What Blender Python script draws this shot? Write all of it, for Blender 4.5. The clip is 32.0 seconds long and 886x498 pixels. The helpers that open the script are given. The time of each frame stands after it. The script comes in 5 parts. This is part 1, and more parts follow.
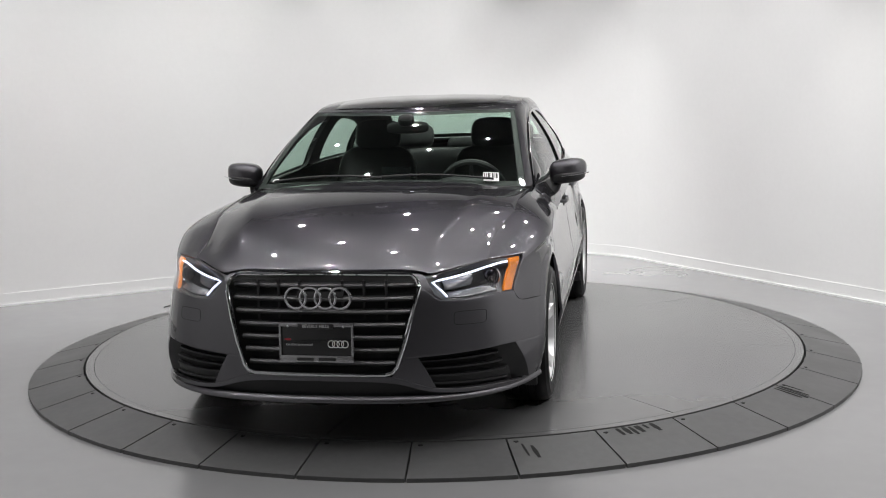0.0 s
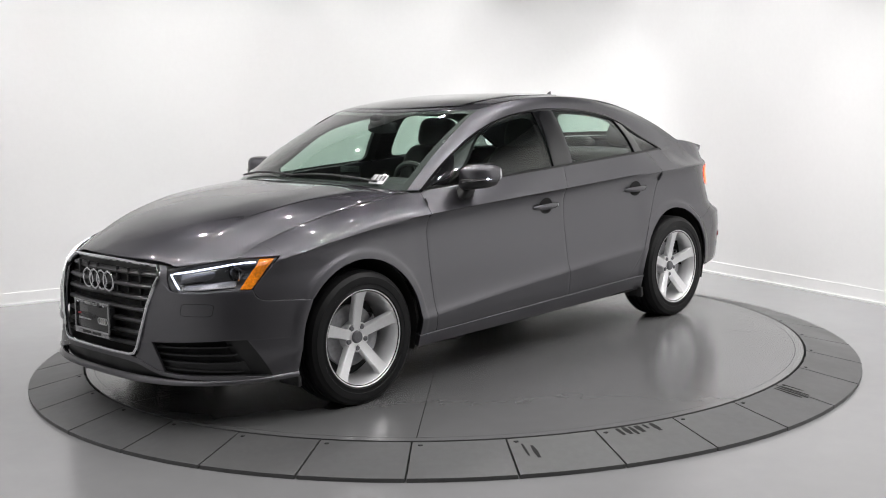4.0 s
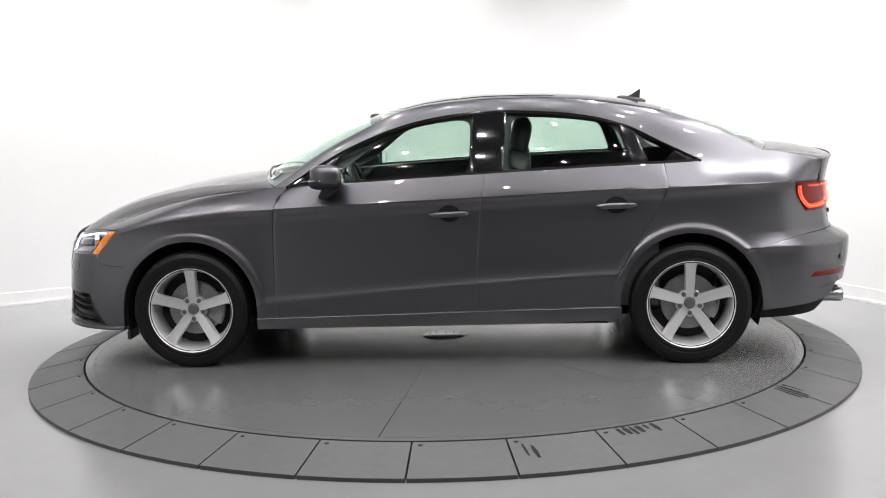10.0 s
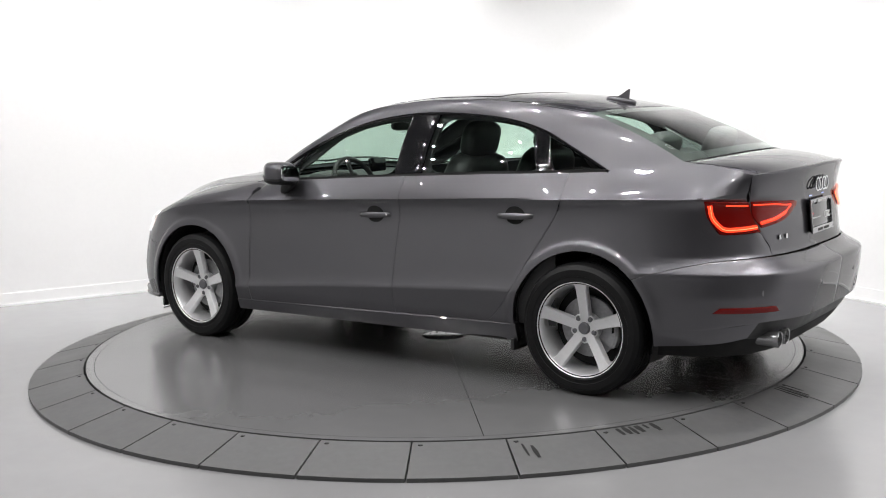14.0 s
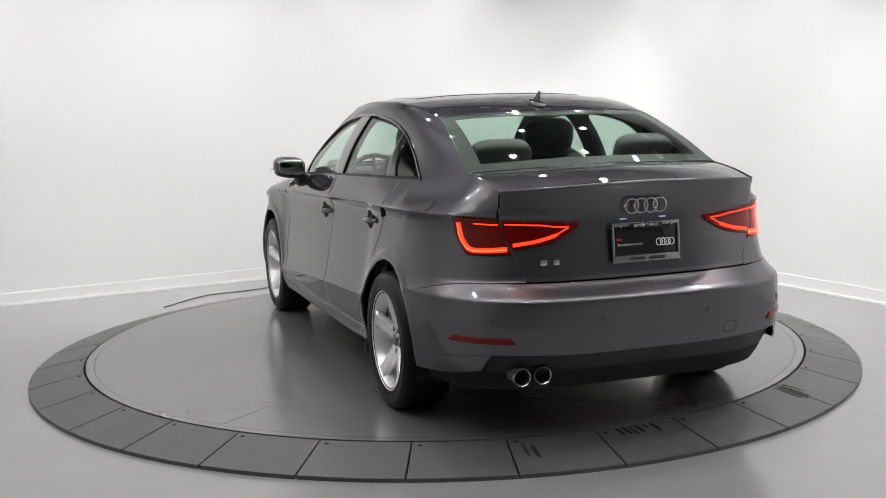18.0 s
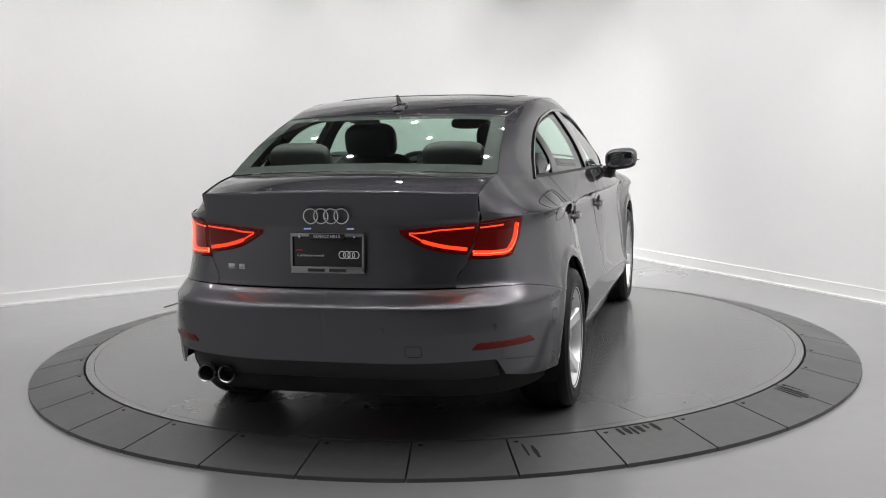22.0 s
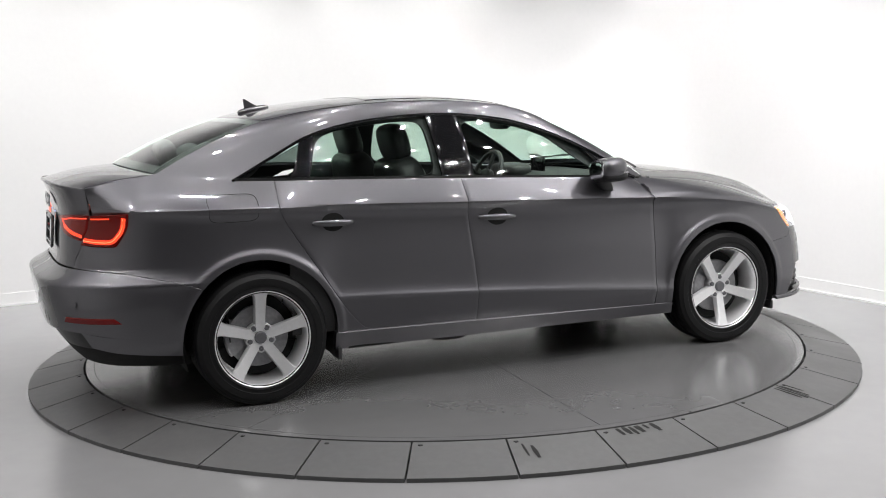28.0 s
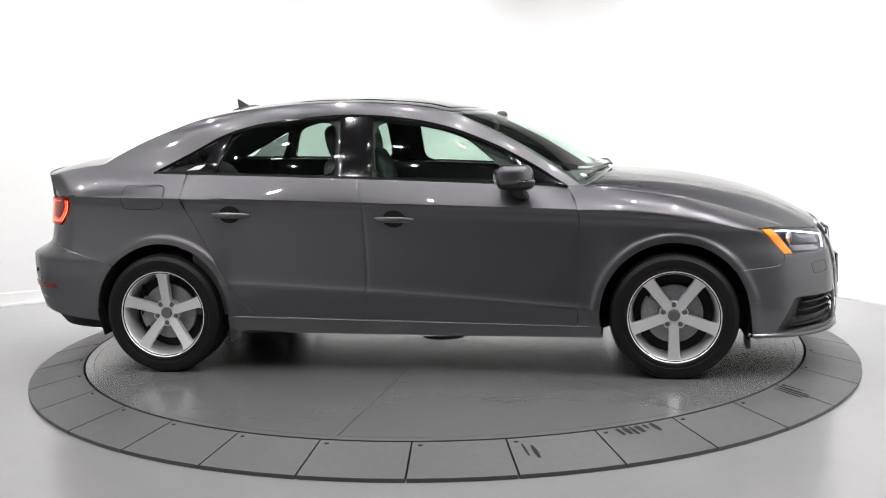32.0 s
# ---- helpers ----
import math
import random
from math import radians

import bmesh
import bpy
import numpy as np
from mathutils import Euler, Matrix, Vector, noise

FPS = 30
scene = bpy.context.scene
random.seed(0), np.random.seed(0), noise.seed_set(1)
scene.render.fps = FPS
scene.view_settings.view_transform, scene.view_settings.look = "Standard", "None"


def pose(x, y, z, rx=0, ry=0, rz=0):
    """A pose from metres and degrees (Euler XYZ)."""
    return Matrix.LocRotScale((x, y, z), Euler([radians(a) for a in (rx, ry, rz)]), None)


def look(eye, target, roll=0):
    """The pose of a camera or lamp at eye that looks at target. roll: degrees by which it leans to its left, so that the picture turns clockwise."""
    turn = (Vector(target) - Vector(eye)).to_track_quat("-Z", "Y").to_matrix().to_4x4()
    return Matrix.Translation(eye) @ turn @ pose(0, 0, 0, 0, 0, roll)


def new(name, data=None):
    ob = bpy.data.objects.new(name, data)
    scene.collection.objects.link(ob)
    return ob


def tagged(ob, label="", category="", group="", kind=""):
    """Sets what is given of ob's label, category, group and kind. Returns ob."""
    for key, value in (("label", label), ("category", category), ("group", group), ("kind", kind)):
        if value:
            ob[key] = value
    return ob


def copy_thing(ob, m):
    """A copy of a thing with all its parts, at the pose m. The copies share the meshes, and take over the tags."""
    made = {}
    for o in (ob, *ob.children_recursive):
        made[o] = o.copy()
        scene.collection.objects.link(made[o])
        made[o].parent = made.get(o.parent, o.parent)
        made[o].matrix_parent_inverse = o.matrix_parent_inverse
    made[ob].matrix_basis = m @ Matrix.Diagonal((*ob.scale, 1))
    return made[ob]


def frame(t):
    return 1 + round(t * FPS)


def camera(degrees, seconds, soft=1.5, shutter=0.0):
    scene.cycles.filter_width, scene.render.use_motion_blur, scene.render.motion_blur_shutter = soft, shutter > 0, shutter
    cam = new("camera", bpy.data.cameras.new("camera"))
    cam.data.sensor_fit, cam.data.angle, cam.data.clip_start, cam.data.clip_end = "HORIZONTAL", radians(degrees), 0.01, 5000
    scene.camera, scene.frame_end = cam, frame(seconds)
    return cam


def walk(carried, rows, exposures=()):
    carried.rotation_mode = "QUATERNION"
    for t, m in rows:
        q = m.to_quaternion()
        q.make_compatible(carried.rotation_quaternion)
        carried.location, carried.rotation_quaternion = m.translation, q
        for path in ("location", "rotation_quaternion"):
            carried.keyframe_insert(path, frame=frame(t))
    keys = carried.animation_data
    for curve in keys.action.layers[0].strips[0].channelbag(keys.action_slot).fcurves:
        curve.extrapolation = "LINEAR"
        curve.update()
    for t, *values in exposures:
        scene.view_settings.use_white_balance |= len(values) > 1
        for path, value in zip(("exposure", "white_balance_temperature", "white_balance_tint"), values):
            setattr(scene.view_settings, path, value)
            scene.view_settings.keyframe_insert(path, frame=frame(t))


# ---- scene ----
# ---------------------------------------------------------------- camera
cam = camera(43.62, 32.0, 1.0)
EYE = Vector((0.0, -6.4721, 1.4118))
AIM = EYE + Vector((0.000939, 0.9906, -0.13678))
walk(cam, [(0.0, look(EYE, AIM, -1.469)), (32.0, look(EYE, AIM, -1.469))],
     [(0.0, -0.58), (2.0, -0.46), (4.0, -0.27), (6.0, -0.12), (9.0, 0.04), (14.0, 0.0), (16.5, -0.16), (19.0, -0.46), (21.0, -0.52), (23.0, -0.45), (25.5, -0.15), (28.0, -0.12), (30.0, 0.04), (32.0, 0.12)])

# turn of the table and the car on it, degrees at seconds
TURN = [(0, -100.69), (2, -117.51), (6, -151.26), (9, -176.05), (13, -208.03), (19, -259.15), (23, -293.42),
        (28, -336.54), (30, -353.04), (32, -369.19)]
CAR_AT = (-0.02, -0.109)

# ---------------------------------------------------------------- light
world = bpy.data.worlds.new("world")
scene.world = world
world.use_nodes = True
world.node_tree.nodes["Background"].inputs[0].default_value = (0.8, 0.85, 0.9, 1)
world.node_tree.nodes["Background"].inputs[1].default_value = 0.05
scene.view_settings.exposure = 0.0

ROOM = radians(27.9)            # the room stands turned against the view
RC, RS = math.cos(ROOM), math.sin(ROOM)
FLOOR = -0.075
CEIL = 3.3


def room(a, b, z=0.0):
    """Room axes (a along the long back wall, b towards it, from the table's middle) to world."""
    return Vector((RC * a - RS * b, RS * a + RC * b, z))


# ---------------------------------------------------------------- materials
def mat(name):
    m = bpy.data.materials.new(name)
    m.use_nodes = True
    nt = m.node_tree
    return m, nt, nt.nodes["Principled BSDF"]


def plain(name, color, rough=0.5, metal=0.0, coat=0.0, spec=0.5, grain=0.0, scale=40.0, bump=0.0, vary=None):
    """A surface with variation at two scales: cloudy wear and fine grain."""
    m, nt, b = mat(name)
    b.inputs["Base Color"].default_value = (*color, 1)
    b.inputs["Roughness"].default_value = rough
    b.inputs["Metallic"].default_value = metal
    b.inputs["Coat Weight"].default_value = coat
    b.inputs["Coat Roughness"].default_value = 0.03
    b.inputs["Specular IOR Level"].default_value = spec
    tc = nt.nodes.new("ShaderNodeTexCoord")
    if grain:
        n1 = nt.nodes.new("ShaderNodeTexNoise")
        n1.inputs["Scale"].default_value = scale
        n1.inputs["Detail"].default_value = 6
        n2 = nt.nodes.new("ShaderNodeTexNoise")
        n2.inputs["Scale"].default_value = scale / 14
        n2.inputs["Detail"].default_value = 3
        add = nt.nodes.new("ShaderNodeMath")
        add.operation = "ADD"
        ramp = nt.nodes.new("ShaderNodeMapRange")
        ramp.inputs[1].default_value, ramp.inputs[2].default_value = 0.7, 1.3
        ramp.inputs[3].default_value, ramp.inputs[4].default_value = 1 - grain, 1 + grain
        mix = nt.nodes.new("ShaderNodeMix")
        mix.data_type, mix.blend_type = "RGBA", "MULTIPLY"
        mix.inputs[0].default_value = 1
        mix.inputs[6].default_value = (*color, 1)
        for n in (n1, n2):
            nt.links.new(tc.outputs["Object"], n.inputs["Vector"])
        nt.links.new(n1.outputs["Fac"], add.inputs[0])
        nt.links.new(n2.outputs["Fac"], add.inputs[1])
        nt.links.new(add.outputs[0], ramp.inputs[0])
        nt.links.new(ramp.outputs[0], mix.inputs[7])
        nt.links.new(mix.outputs[2], b.inputs["Base Color"])
        rr = nt.nodes.new("ShaderNodeMapRange")
        rr.inputs[1].default_value, rr.inputs[2].default_value = 0.3, 0.7
        rr.inputs[3].default_value, rr.inputs[4].default_value = rough * 0.85, min(1, rough * 1.18)
        nt.links.new(n2.outputs["Fac"], rr.inputs[0])
        nt.links.new(rr.outputs[0], b.inputs["Roughness"])
        if bump:
            bp = nt.nodes.new("ShaderNodeBump")
            bp.inputs["Strength"].default_value = bump
            bp.inputs["Distance"].default_value = 0.002
            nt.links.new(n1.outputs["Fac"], bp.inputs["Height"])
            nt.links.new(bp.outputs[0], b.inputs["Normal"])
    return m


def glow(name, color, strength, base=(0.3, 0.3, 0.3)):
    m, nt, b = mat(name)
    b.inputs["Base Color"].default_value = (*base, 1)
    b.inputs["Emission Color"].default_value = (*color, 1)
    b.inputs["Emission Strength"].default_value = strength
    b.inputs["Roughness"].default_value = 0.2
    return m


def pane(name, tint, ior=1.5):
    """Thin glass: tinted see-through, with the mirror film of its faces."""
    m = bpy.data.materials.new(name)
    m.use_nodes = True
    nt = m.node_tree
    nt.nodes.clear()
    out = nt.nodes.new("ShaderNodeOutputMaterial")
    add = nt.nodes.new("ShaderNodeAddShader")
    tr = nt.nodes.new("ShaderNodeBsdfTransparent")
    tr.inputs[0].default_value = (*tint, 1)
    film = nt.nodes.new("ShaderNodeBsdfPrincipled")
    film.inputs["Base Color"].default_value = (0, 0, 0, 1)
    film.inputs["Roughness"].default_value = 0.02
    film.inputs["IOR"].default_value = ior
    film.inputs["Specular IOR Level"].default_value = 0.5
    nt.links.new(tr.outputs[0], add.inputs[0])
    nt.links.new(film.outputs[0], add.inputs[1])
    nt.links.new(add.outputs[0], out.inputs[0])
    return m


def paint_metal(name, color):
    """Metallic car paint under clear lacquer, with fine flake."""
    m, nt, b = mat(name)
    tc = nt.nodes.new("ShaderNodeTexCoord")
    vo = nt.nodes.new("ShaderNodeTexVoronoi")
    vo.inputs["Scale"].default_value = 1400
    nt.links.new(tc.outputs["Object"], vo.inputs["Vector"])
    hs = nt.nodes.new("ShaderNodeMapRange")
    hs.inputs[3].default_value, hs.inputs[4].default_value = 0.85, 1.15
    nt.links.new(vo.outputs["Color"], hs.inputs[0])
    cloud = nt.nodes.new("ShaderNodeTexNoise")
    cloud.inputs["Scale"].default_value = 2.5
    nt.links.new(tc.outputs["Object"], cloud.inputs["Vector"])
    mix = nt.nodes.new("ShaderNodeMix")
    mix.data_type, mix.blend_type = "RGBA", "MULTIPLY"
    mix.inputs[0].default_value = 1
    mix.inputs[6].default_value = (*color, 1)
    nt.links.new(hs.outputs[0], mix.inputs[7])
    nt.links.new(mix.outputs[2], b.inputs["Base Color"])
    rr = nt.nodes.new("ShaderNodeMapRange")
    rr.inputs[3].default_value, rr.inputs[4].default_value = 0.34, 0.38
    nt.links.new(cloud.outputs["Fac"], rr.inputs[0])
    nt.links.new(rr.outputs[0], b.inputs["Roughness"])
    b.inputs["Metallic"].default_value = 0.97
    b.inputs["Specular IOR Level"].default_value = 0.1
    b.inputs["Specular Tint"].default_value = (0.12, 0.12, 0.12, 1)
    b.inputs["Coat Weight"].default_value = 1.0
    b.inputs["Coat Roughness"].default_value = 0.02
    return m


PAINT = paint_metal("grey_metallic_paint", (0.122, 0.119, 0.130))
GLASS = pane("green_glass", (0.60, 0.71, 0.65))
DARK_GLASS = pane("dark_glass", (0.22, 0.25, 0.24))
LENS = pane("clear_lens", (0.93, 0.94, 0.95), 1.35)
RED_LENS = pane("red_lens", (0.80, 0.22, 0.16), 1.4)
BLACK = plain("black_plastic", (0.012, 0.012, 0.013), 0.45, grain=0.15, scale=120, bump=0.1)
GLOSS_BLACK = plain("gloss_black", (0.006, 0.006, 0.007), 0.08, coat=0.6)
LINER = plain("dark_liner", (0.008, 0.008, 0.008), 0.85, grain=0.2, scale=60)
RUBBER = plain("tyre_rubber", (0.007, 0.007, 0.0075), 0.5, spec=0.22, grain=0.2, scale=90, bump=0.15)
ALLOY = plain("silver_alloy", (0.86, 0.86, 0.87), 0.34, 0.7, 0.5, grain=0.04, scale=60)
STEEL = plain("brake_steel", (0.30, 0.30, 0.31), 0.45, 0.4, grain=0.2, scale=60)
CHROME = plain("chrome", (0.75, 0.76, 0.78), 0.07, 1.0)
CAP_GREY = plain("cap_grey", (0.16, 0.16, 0.17), 0.35, 0.6)
LEATHER = plain("black_leather", (0.045, 0.045, 0.046), 0.42, grain=0.2, scale=140, bump=0.3)
TRIM_GREY = plain("grey_trim", (0.06, 0.06, 0.061), 0.6, grain=0.15, scale=120)
LAMP_IN = plain("lamp_bowl", (0.16, 0.16, 0.17), 0.25, 0.7)
AMBER = plain("amber_lens", (0.80, 0.22, 0.01), 0.2, coat=0.8, grain=0.5, scale=130, bump=0.6)
AMBER.node_tree.nodes["Principled BSDF"].inputs["Emission Color"].default_value = (1, 0.35, 0.03, 1)
AMBER.node_tree.nodes["Principled BSDF"].inputs["Emission Strength"].default_value = 0.10
DRL = glow("day_lamp", (0.70, 0.76, 1.0), 2.6, (0.8, 0.8, 0.8))
TAIL_GLOW = glow("tail_glow", (1.0, 0.21, 0.09), 2.3, (0.5, 0.02, 0.01))
RED_PLASTIC = plain("red_reflector", (0.13, 0.003, 0.003), 0.25, coat=0.15, spec=0.3)
WALL = plain("white_wall", (0.80, 0.80, 0.80), 0.55, grain=0.012, scale=30, bump=0.04)
BASE_WHITE = plain("baseboard_white", (0.78, 0.78, 0.78), 0.4, grain=0.02, scale=20)
CEILING = plain("ceiling_dark", (0.045, 0.045, 0.046), 0.8, grain=0.02, scale=20)
FLOOR_GREY = plain("floor_epoxy", (0.22, 0.22, 0.224), 0.22, spec=0.8, grain=0.03, scale=9)
DISC_GREY = plain("disc_paint", (0.115, 0.115, 0.117), 0.21, spec=0.9, grain=0.03, scale=9)
RAMP_GREY = plain("ramp_rubber", (0.075, 0.075, 0.076), 0.5, grain=0.10, scale=30, bump=0.08)
GREY_WALL = plain("grey_wall", (0.21, 0.21, 0.21), 0.7, grain=0.03, scale=20)
SIDE_WALL = plain("side_wall", (0.55, 0.55, 0.55), 0.6, grain=0.02, scale=20)
WHITE_PAPER = plain("white_paper", (0.8, 0.8, 0.8), 0.6, grain=0.02)
SCUFF = plain("rubber_smear", (0.028, 0.028, 0.028), 0.9, spec=0.1, grain=0.3, scale=90)
PLATE_GLOW = glow("plate_lamp", (0.35, 0.5, 1.0), 0.6)
INK = plain("black_ink", (0.02, 0.02, 0.02), 0.6)


# ---------------------------------------------------------------- mesh helpers
def part(name, bm, material, parent, label="", smooth=True):
    me = bpy.data.meshes.new(name)
    bm.normal_update()
    for f in bm.faces:
        f.smooth = smooth
    if smooth:
        for e in bm.edges:
            if len(e.link_faces) == 2 and e.calc_face_angle(0) > 0.65:
                e.smooth = False
    bm.to_mesh(me)
    bm.free()
    me.materials.append(material)
    ob = new(name, me)
    ob.parent = parent
    if label:
        tagged(ob, label)
    return ob


def thing(name, bm, material, label, category, group="", kind="", smooth=False):
    return tagged(part(name, bm, material, None, "", smooth), label, category, group, kind)


def box(bm, cx, cy, cz, sx, sy, sz, bevel=0.0, m=None):
    made = bmesh.ops.create_cube(bm, size=1.0, matrix=(m or Matrix()) @ Matrix.LocRotScale((cx, cy, cz), None, (sx, sy, sz)))
    if bevel:
        es = list({e for v in made["verts"] for e in v.link_edges})
        bmesh.ops.bevel(bm, geom=es, offset=bevel, segments=2, profile=0.6, affect="EDGES")
    return bm


def lathe(bm, prof, n=48, m=None, a0=0.0, a1=2 * math.pi):
    """Turns (r, h) points round the z axis; m places it."""
    m = m or Matrix()
    full = abs(a1 - a0 - 2 * math.pi) < 1e-6
    rows = []
    for i in range(n + (0 if full else 1)):
        a = a0 + (a1 - a0) * i / n
        rows.append([bm.verts.new(m @ Vector((r * math.cos(a), r * math.sin(a), h))) for r, h in prof])
    for i in range(n):
        p, q = rows[i], rows[(i + 1) % len(rows)]
        for j in range(len(prof) - 1):
            bm.faces.new((p[j], q[j], q[j + 1], p[j + 1]))
    return bm


def tube(bm, pts, r, n=8, close=False):
    """A round bar along points."""
    pts = [Vector(p) for p in pts]
    rings = []
    k = len(pts)
    for i, p in enumerate(pts):
        a = pts[(i - 1) % k] if close or i else p
        b = pts[(i + 1) % k] if close or i < k - 1 else p
        d = (b - a).normalized()
        side = d.cross(Vector((0, 0, 1)))
        side = side.normalized() if side.length > 1e-3 else Vector((1, 0, 0))
        up = side.cross(d).normalized()
        rings.append([bm.verts.new(p + (side * math.cos(t) + up * math.sin(t)) * r)
                      for t in (2 * math.pi * j / n for j in range(n))])
    for i in range(k if close else k - 1):
        p, q = rings[i], rings[(i + 1) % k]
        for j in range(n):
            bm.faces.new((p[j], p[(j + 1) % n], q[(j + 1) % n], q[j]))
    if not close:
        bm.faces.new(rings[0])
        bm.faces.new(list(reversed(rings[-1])))
    return bm


def hermite(pts, smooth=True):
    """A function through (x, value...) rows, x rising; smooth and without overshoot."""
    xs = [p[0] for p in pts]
    k = len(pts[0]) - 1
    n = len(pts)
    sl = []
    for c in range(1, k + 1):
        d = [(pts[i + 1][c] - pts[i][c]) / (xs[i + 1] - xs[i]) for i in range(n - 1)]
        m = [d[0]] + [0.0 if d[i - 1] * d[i] <= 0 else 2 * d[i - 1] * d[i] / (d[i - 1] + d[i]) for i in range(1, n - 1)] + [d[-1]]
        sl.append(m)

    def f(x):
        x = min(max(x, xs[0]), xs[-1])
        i = 0
        while i < n - 2 and x > xs[i + 1]:
            i += 1
        h = xs[i + 1] - xs[i]
        t = (x - xs[i]) / h
        out = []
        for c in range(k):
            a, b = pts[i][c + 1], pts[i + 1][c + 1]
            ma, mb = sl[c][i] * h, sl[c][i + 1] * h
            out.append((2 * t ** 3 - 3 * t * t + 1) * a + (t ** 3 - 2 * t * t + t) * ma + (3 * t * t - 2 * t ** 3) * b + (t ** 3 - t * t) * mb)
        return out[0] if k == 1 else out
    return f


def curve(pts, smooth=True):
    """A path through points of any dimension, by t from 0 to 1 along its length; smooth: Catmull-Rom."""
    P = [np.array(p, float) for p in pts]
    n = len(P)
    L = [0.0]
    for i in range(n - 1):
        L.append(L[-1] + float(np.linalg.norm(P[i + 1] - P[i])))
    T = [l / L[-1] for l in L]
    MI, MO = [], []
    for i in range(n):
        a, b = max(i - 1, 0), min(i + 1, n - 1)
        m = (P[b] - P[a]) / (T[b] - T[a])
        mi = mo = m
        if 0 < i < n - 1:
            p, q = P[i] - P[i - 1], P[i + 1] - P[i]
            if float(np.dot(p, q)) < 0.55 * float(np.linalg.norm(p)) * float(np.linalg.norm(q)):
                mi, mo = p / (T[i] - T[i - 1]), q / (T[i + 1] - T[i])
        MI.append(mi)
        MO.append(mo)

    def f(t):
        t = min(max(t, 0.0), 1.0)
        i = 0
        while i < n - 2 and t > T[i + 1]:
            i += 1
        h = T[i + 1] - T[i]
        u = (t - T[i]) / h
        if not smooth:
            return P[i] * (1 - u) + P[i + 1] * u
        return (2 * u ** 3 - 3 * u * u + 1) * P[i] + (u ** 3 - 2 * u * u + u) * h * MO[i] + (3 * u * u - 2 * u ** 3) * P[i + 1] + (u ** 3 - u * u) * h * MI[i + 1]
    return f


def coons(bottom, top, left, right):
    """A patch in two or three dimensions filled between four paths that meet at the corners."""
    def f(u, v):
        b, t, l, r = bottom(u), top(u), left(v), right(v)
        return ((1 - v) * b + v * t + (1 - u) * l + u * r
                - ((1 - u) * (1 - v) * bottom(0) + u * (1 - v) * bottom(1) + (1 - u) * v * top(0) + u * v * top(1)))
    return f


def sheet(fn, nu, nv, flange=0.0, out=True, bm=None):
    """A grid of fn(u, v) points facing away from the car's middle; flange: how far its rim is folded inwards."""
    bm = bm or bmesh.new()
    g = [[Vector(fn(i / nu, j / nv)) for j in range(nv + 1)] for i in range(nu + 1)]
    n = Vector((0, 0, 0))
    c = Vector((0, 0, 0))
    for i in range(nu):
        for j in range(nv):
            n += (g[i + 1][j] - g[i][j]).cross(g[i][j + 1] - g[i][j])
            c += g[i][j]
    c /= nu * nv
    flip = n.dot(c - Vector((c.x * 0.75, 0, 0.5))) < 0
    if not out:
        flip = not flip
    g = [[bm.verts.new(p) for p in row] for row in g]
    for i in range(nu):
        for j in range(nv):
            q = (g[i][j], g[i + 1][j], g[i + 1][j + 1], g[i][j + 1])
            bm.faces.new(tuple(reversed(q)) if flip else q)
    if flange:
        # the rim rolls over with a small radius, then folds inwards
        bm.normal_update()
        ids = ([(i, 0) for i in range(nu)] + [(nu, j) for j in range(nv)] + [(i, nv) for i in range(nu, 0, -1)] + [(0, j) for j in range(nv, 0, -1)])
        r = min(0.0019, flange * 0.5)
        turns = []
        for i, j in ids:
            v = g[i][j]
            side = v.co - g[min(max(i, 1), nu - 1)][min(max(j, 1), nv - 1)].co
            side -= v.normal * side.dot(v.normal)
            side = side.normalized() if side.length > 1e-7 else Vector((0, 0, 0))
            row = [v] + [bm.verts.new(v.co + side * (r * math.sin(q)) - v.normal * (r * (1 - math.cos(q)))) for q in (0.52, 1.05, 1.5)]
            turns.append(row + [bm.verts.new(row[-1].co - v.normal * flange)])
        k = len(turns)
        for i in range(k):
            for j in range(4):
                p, q = turns[i], turns[(i + 1) % k]
                f = (q[j], p[j], p[j + 1], q[j + 1])
                bm.faces.new(tuple(reversed(f)) if flip else f)
    return bm


def mirrored(fn):
    def f(u, v):
        p = fn(u, v)
        return Vector((p[0], -p[1], p[2]))
    return f


# ---------------------------------------------------------------- room
A0, A1, B0, B1 = -5.4, 3.10, -7.6, 3.11
RR = 1.0                       # radius of the rounded corner between the two back walls


def wall_run(n=14):
    """The line of the inner wall faces, room axes, with the rounded corner."""
    pts = [(A0, B1)]
    for i in range(n + 1):
        t = math.pi / 2 * i / n
        pts.append((A1 - RR + RR * math.sin(t), B1 - RR + RR * math.cos(t)))
    pts.append((A1, B0))
    return pts


def band(pts, z0, z1, thick, out=True):
    """An upright band of that thickness along a line in room axes, on its outer side."""
    bm = bmesh.new()
    n = len(pts)
    rows = []
    for i, p in enumerate(pts):
        a, b = Vector(pts[max(i - 1, 0)]), Vector(pts[min(i + 1, n - 1)])
        d = (b - a).normalized()
        o = Vector((-d.y, d.x)) * thick
        q = Vector(p) + o
        rows.append([bm.verts.new(room(x, y, z)) for x, y, z in ((p[0], p[1], z0), (p[0], p[1], z1), (q.x, q.y, z1), (q.x, q.y, z0))])
    for i in range(n - 1):
        for j in range(4):
            bm.faces.new((rows[i][j], rows[i + 1][j], rows[i + 1][(j + 1) % 4], rows[i][(j + 1) % 4]))
    bm.faces.new(rows[0])
    bm.faces.new(tuple(reversed(rows[-1])))
    return bm


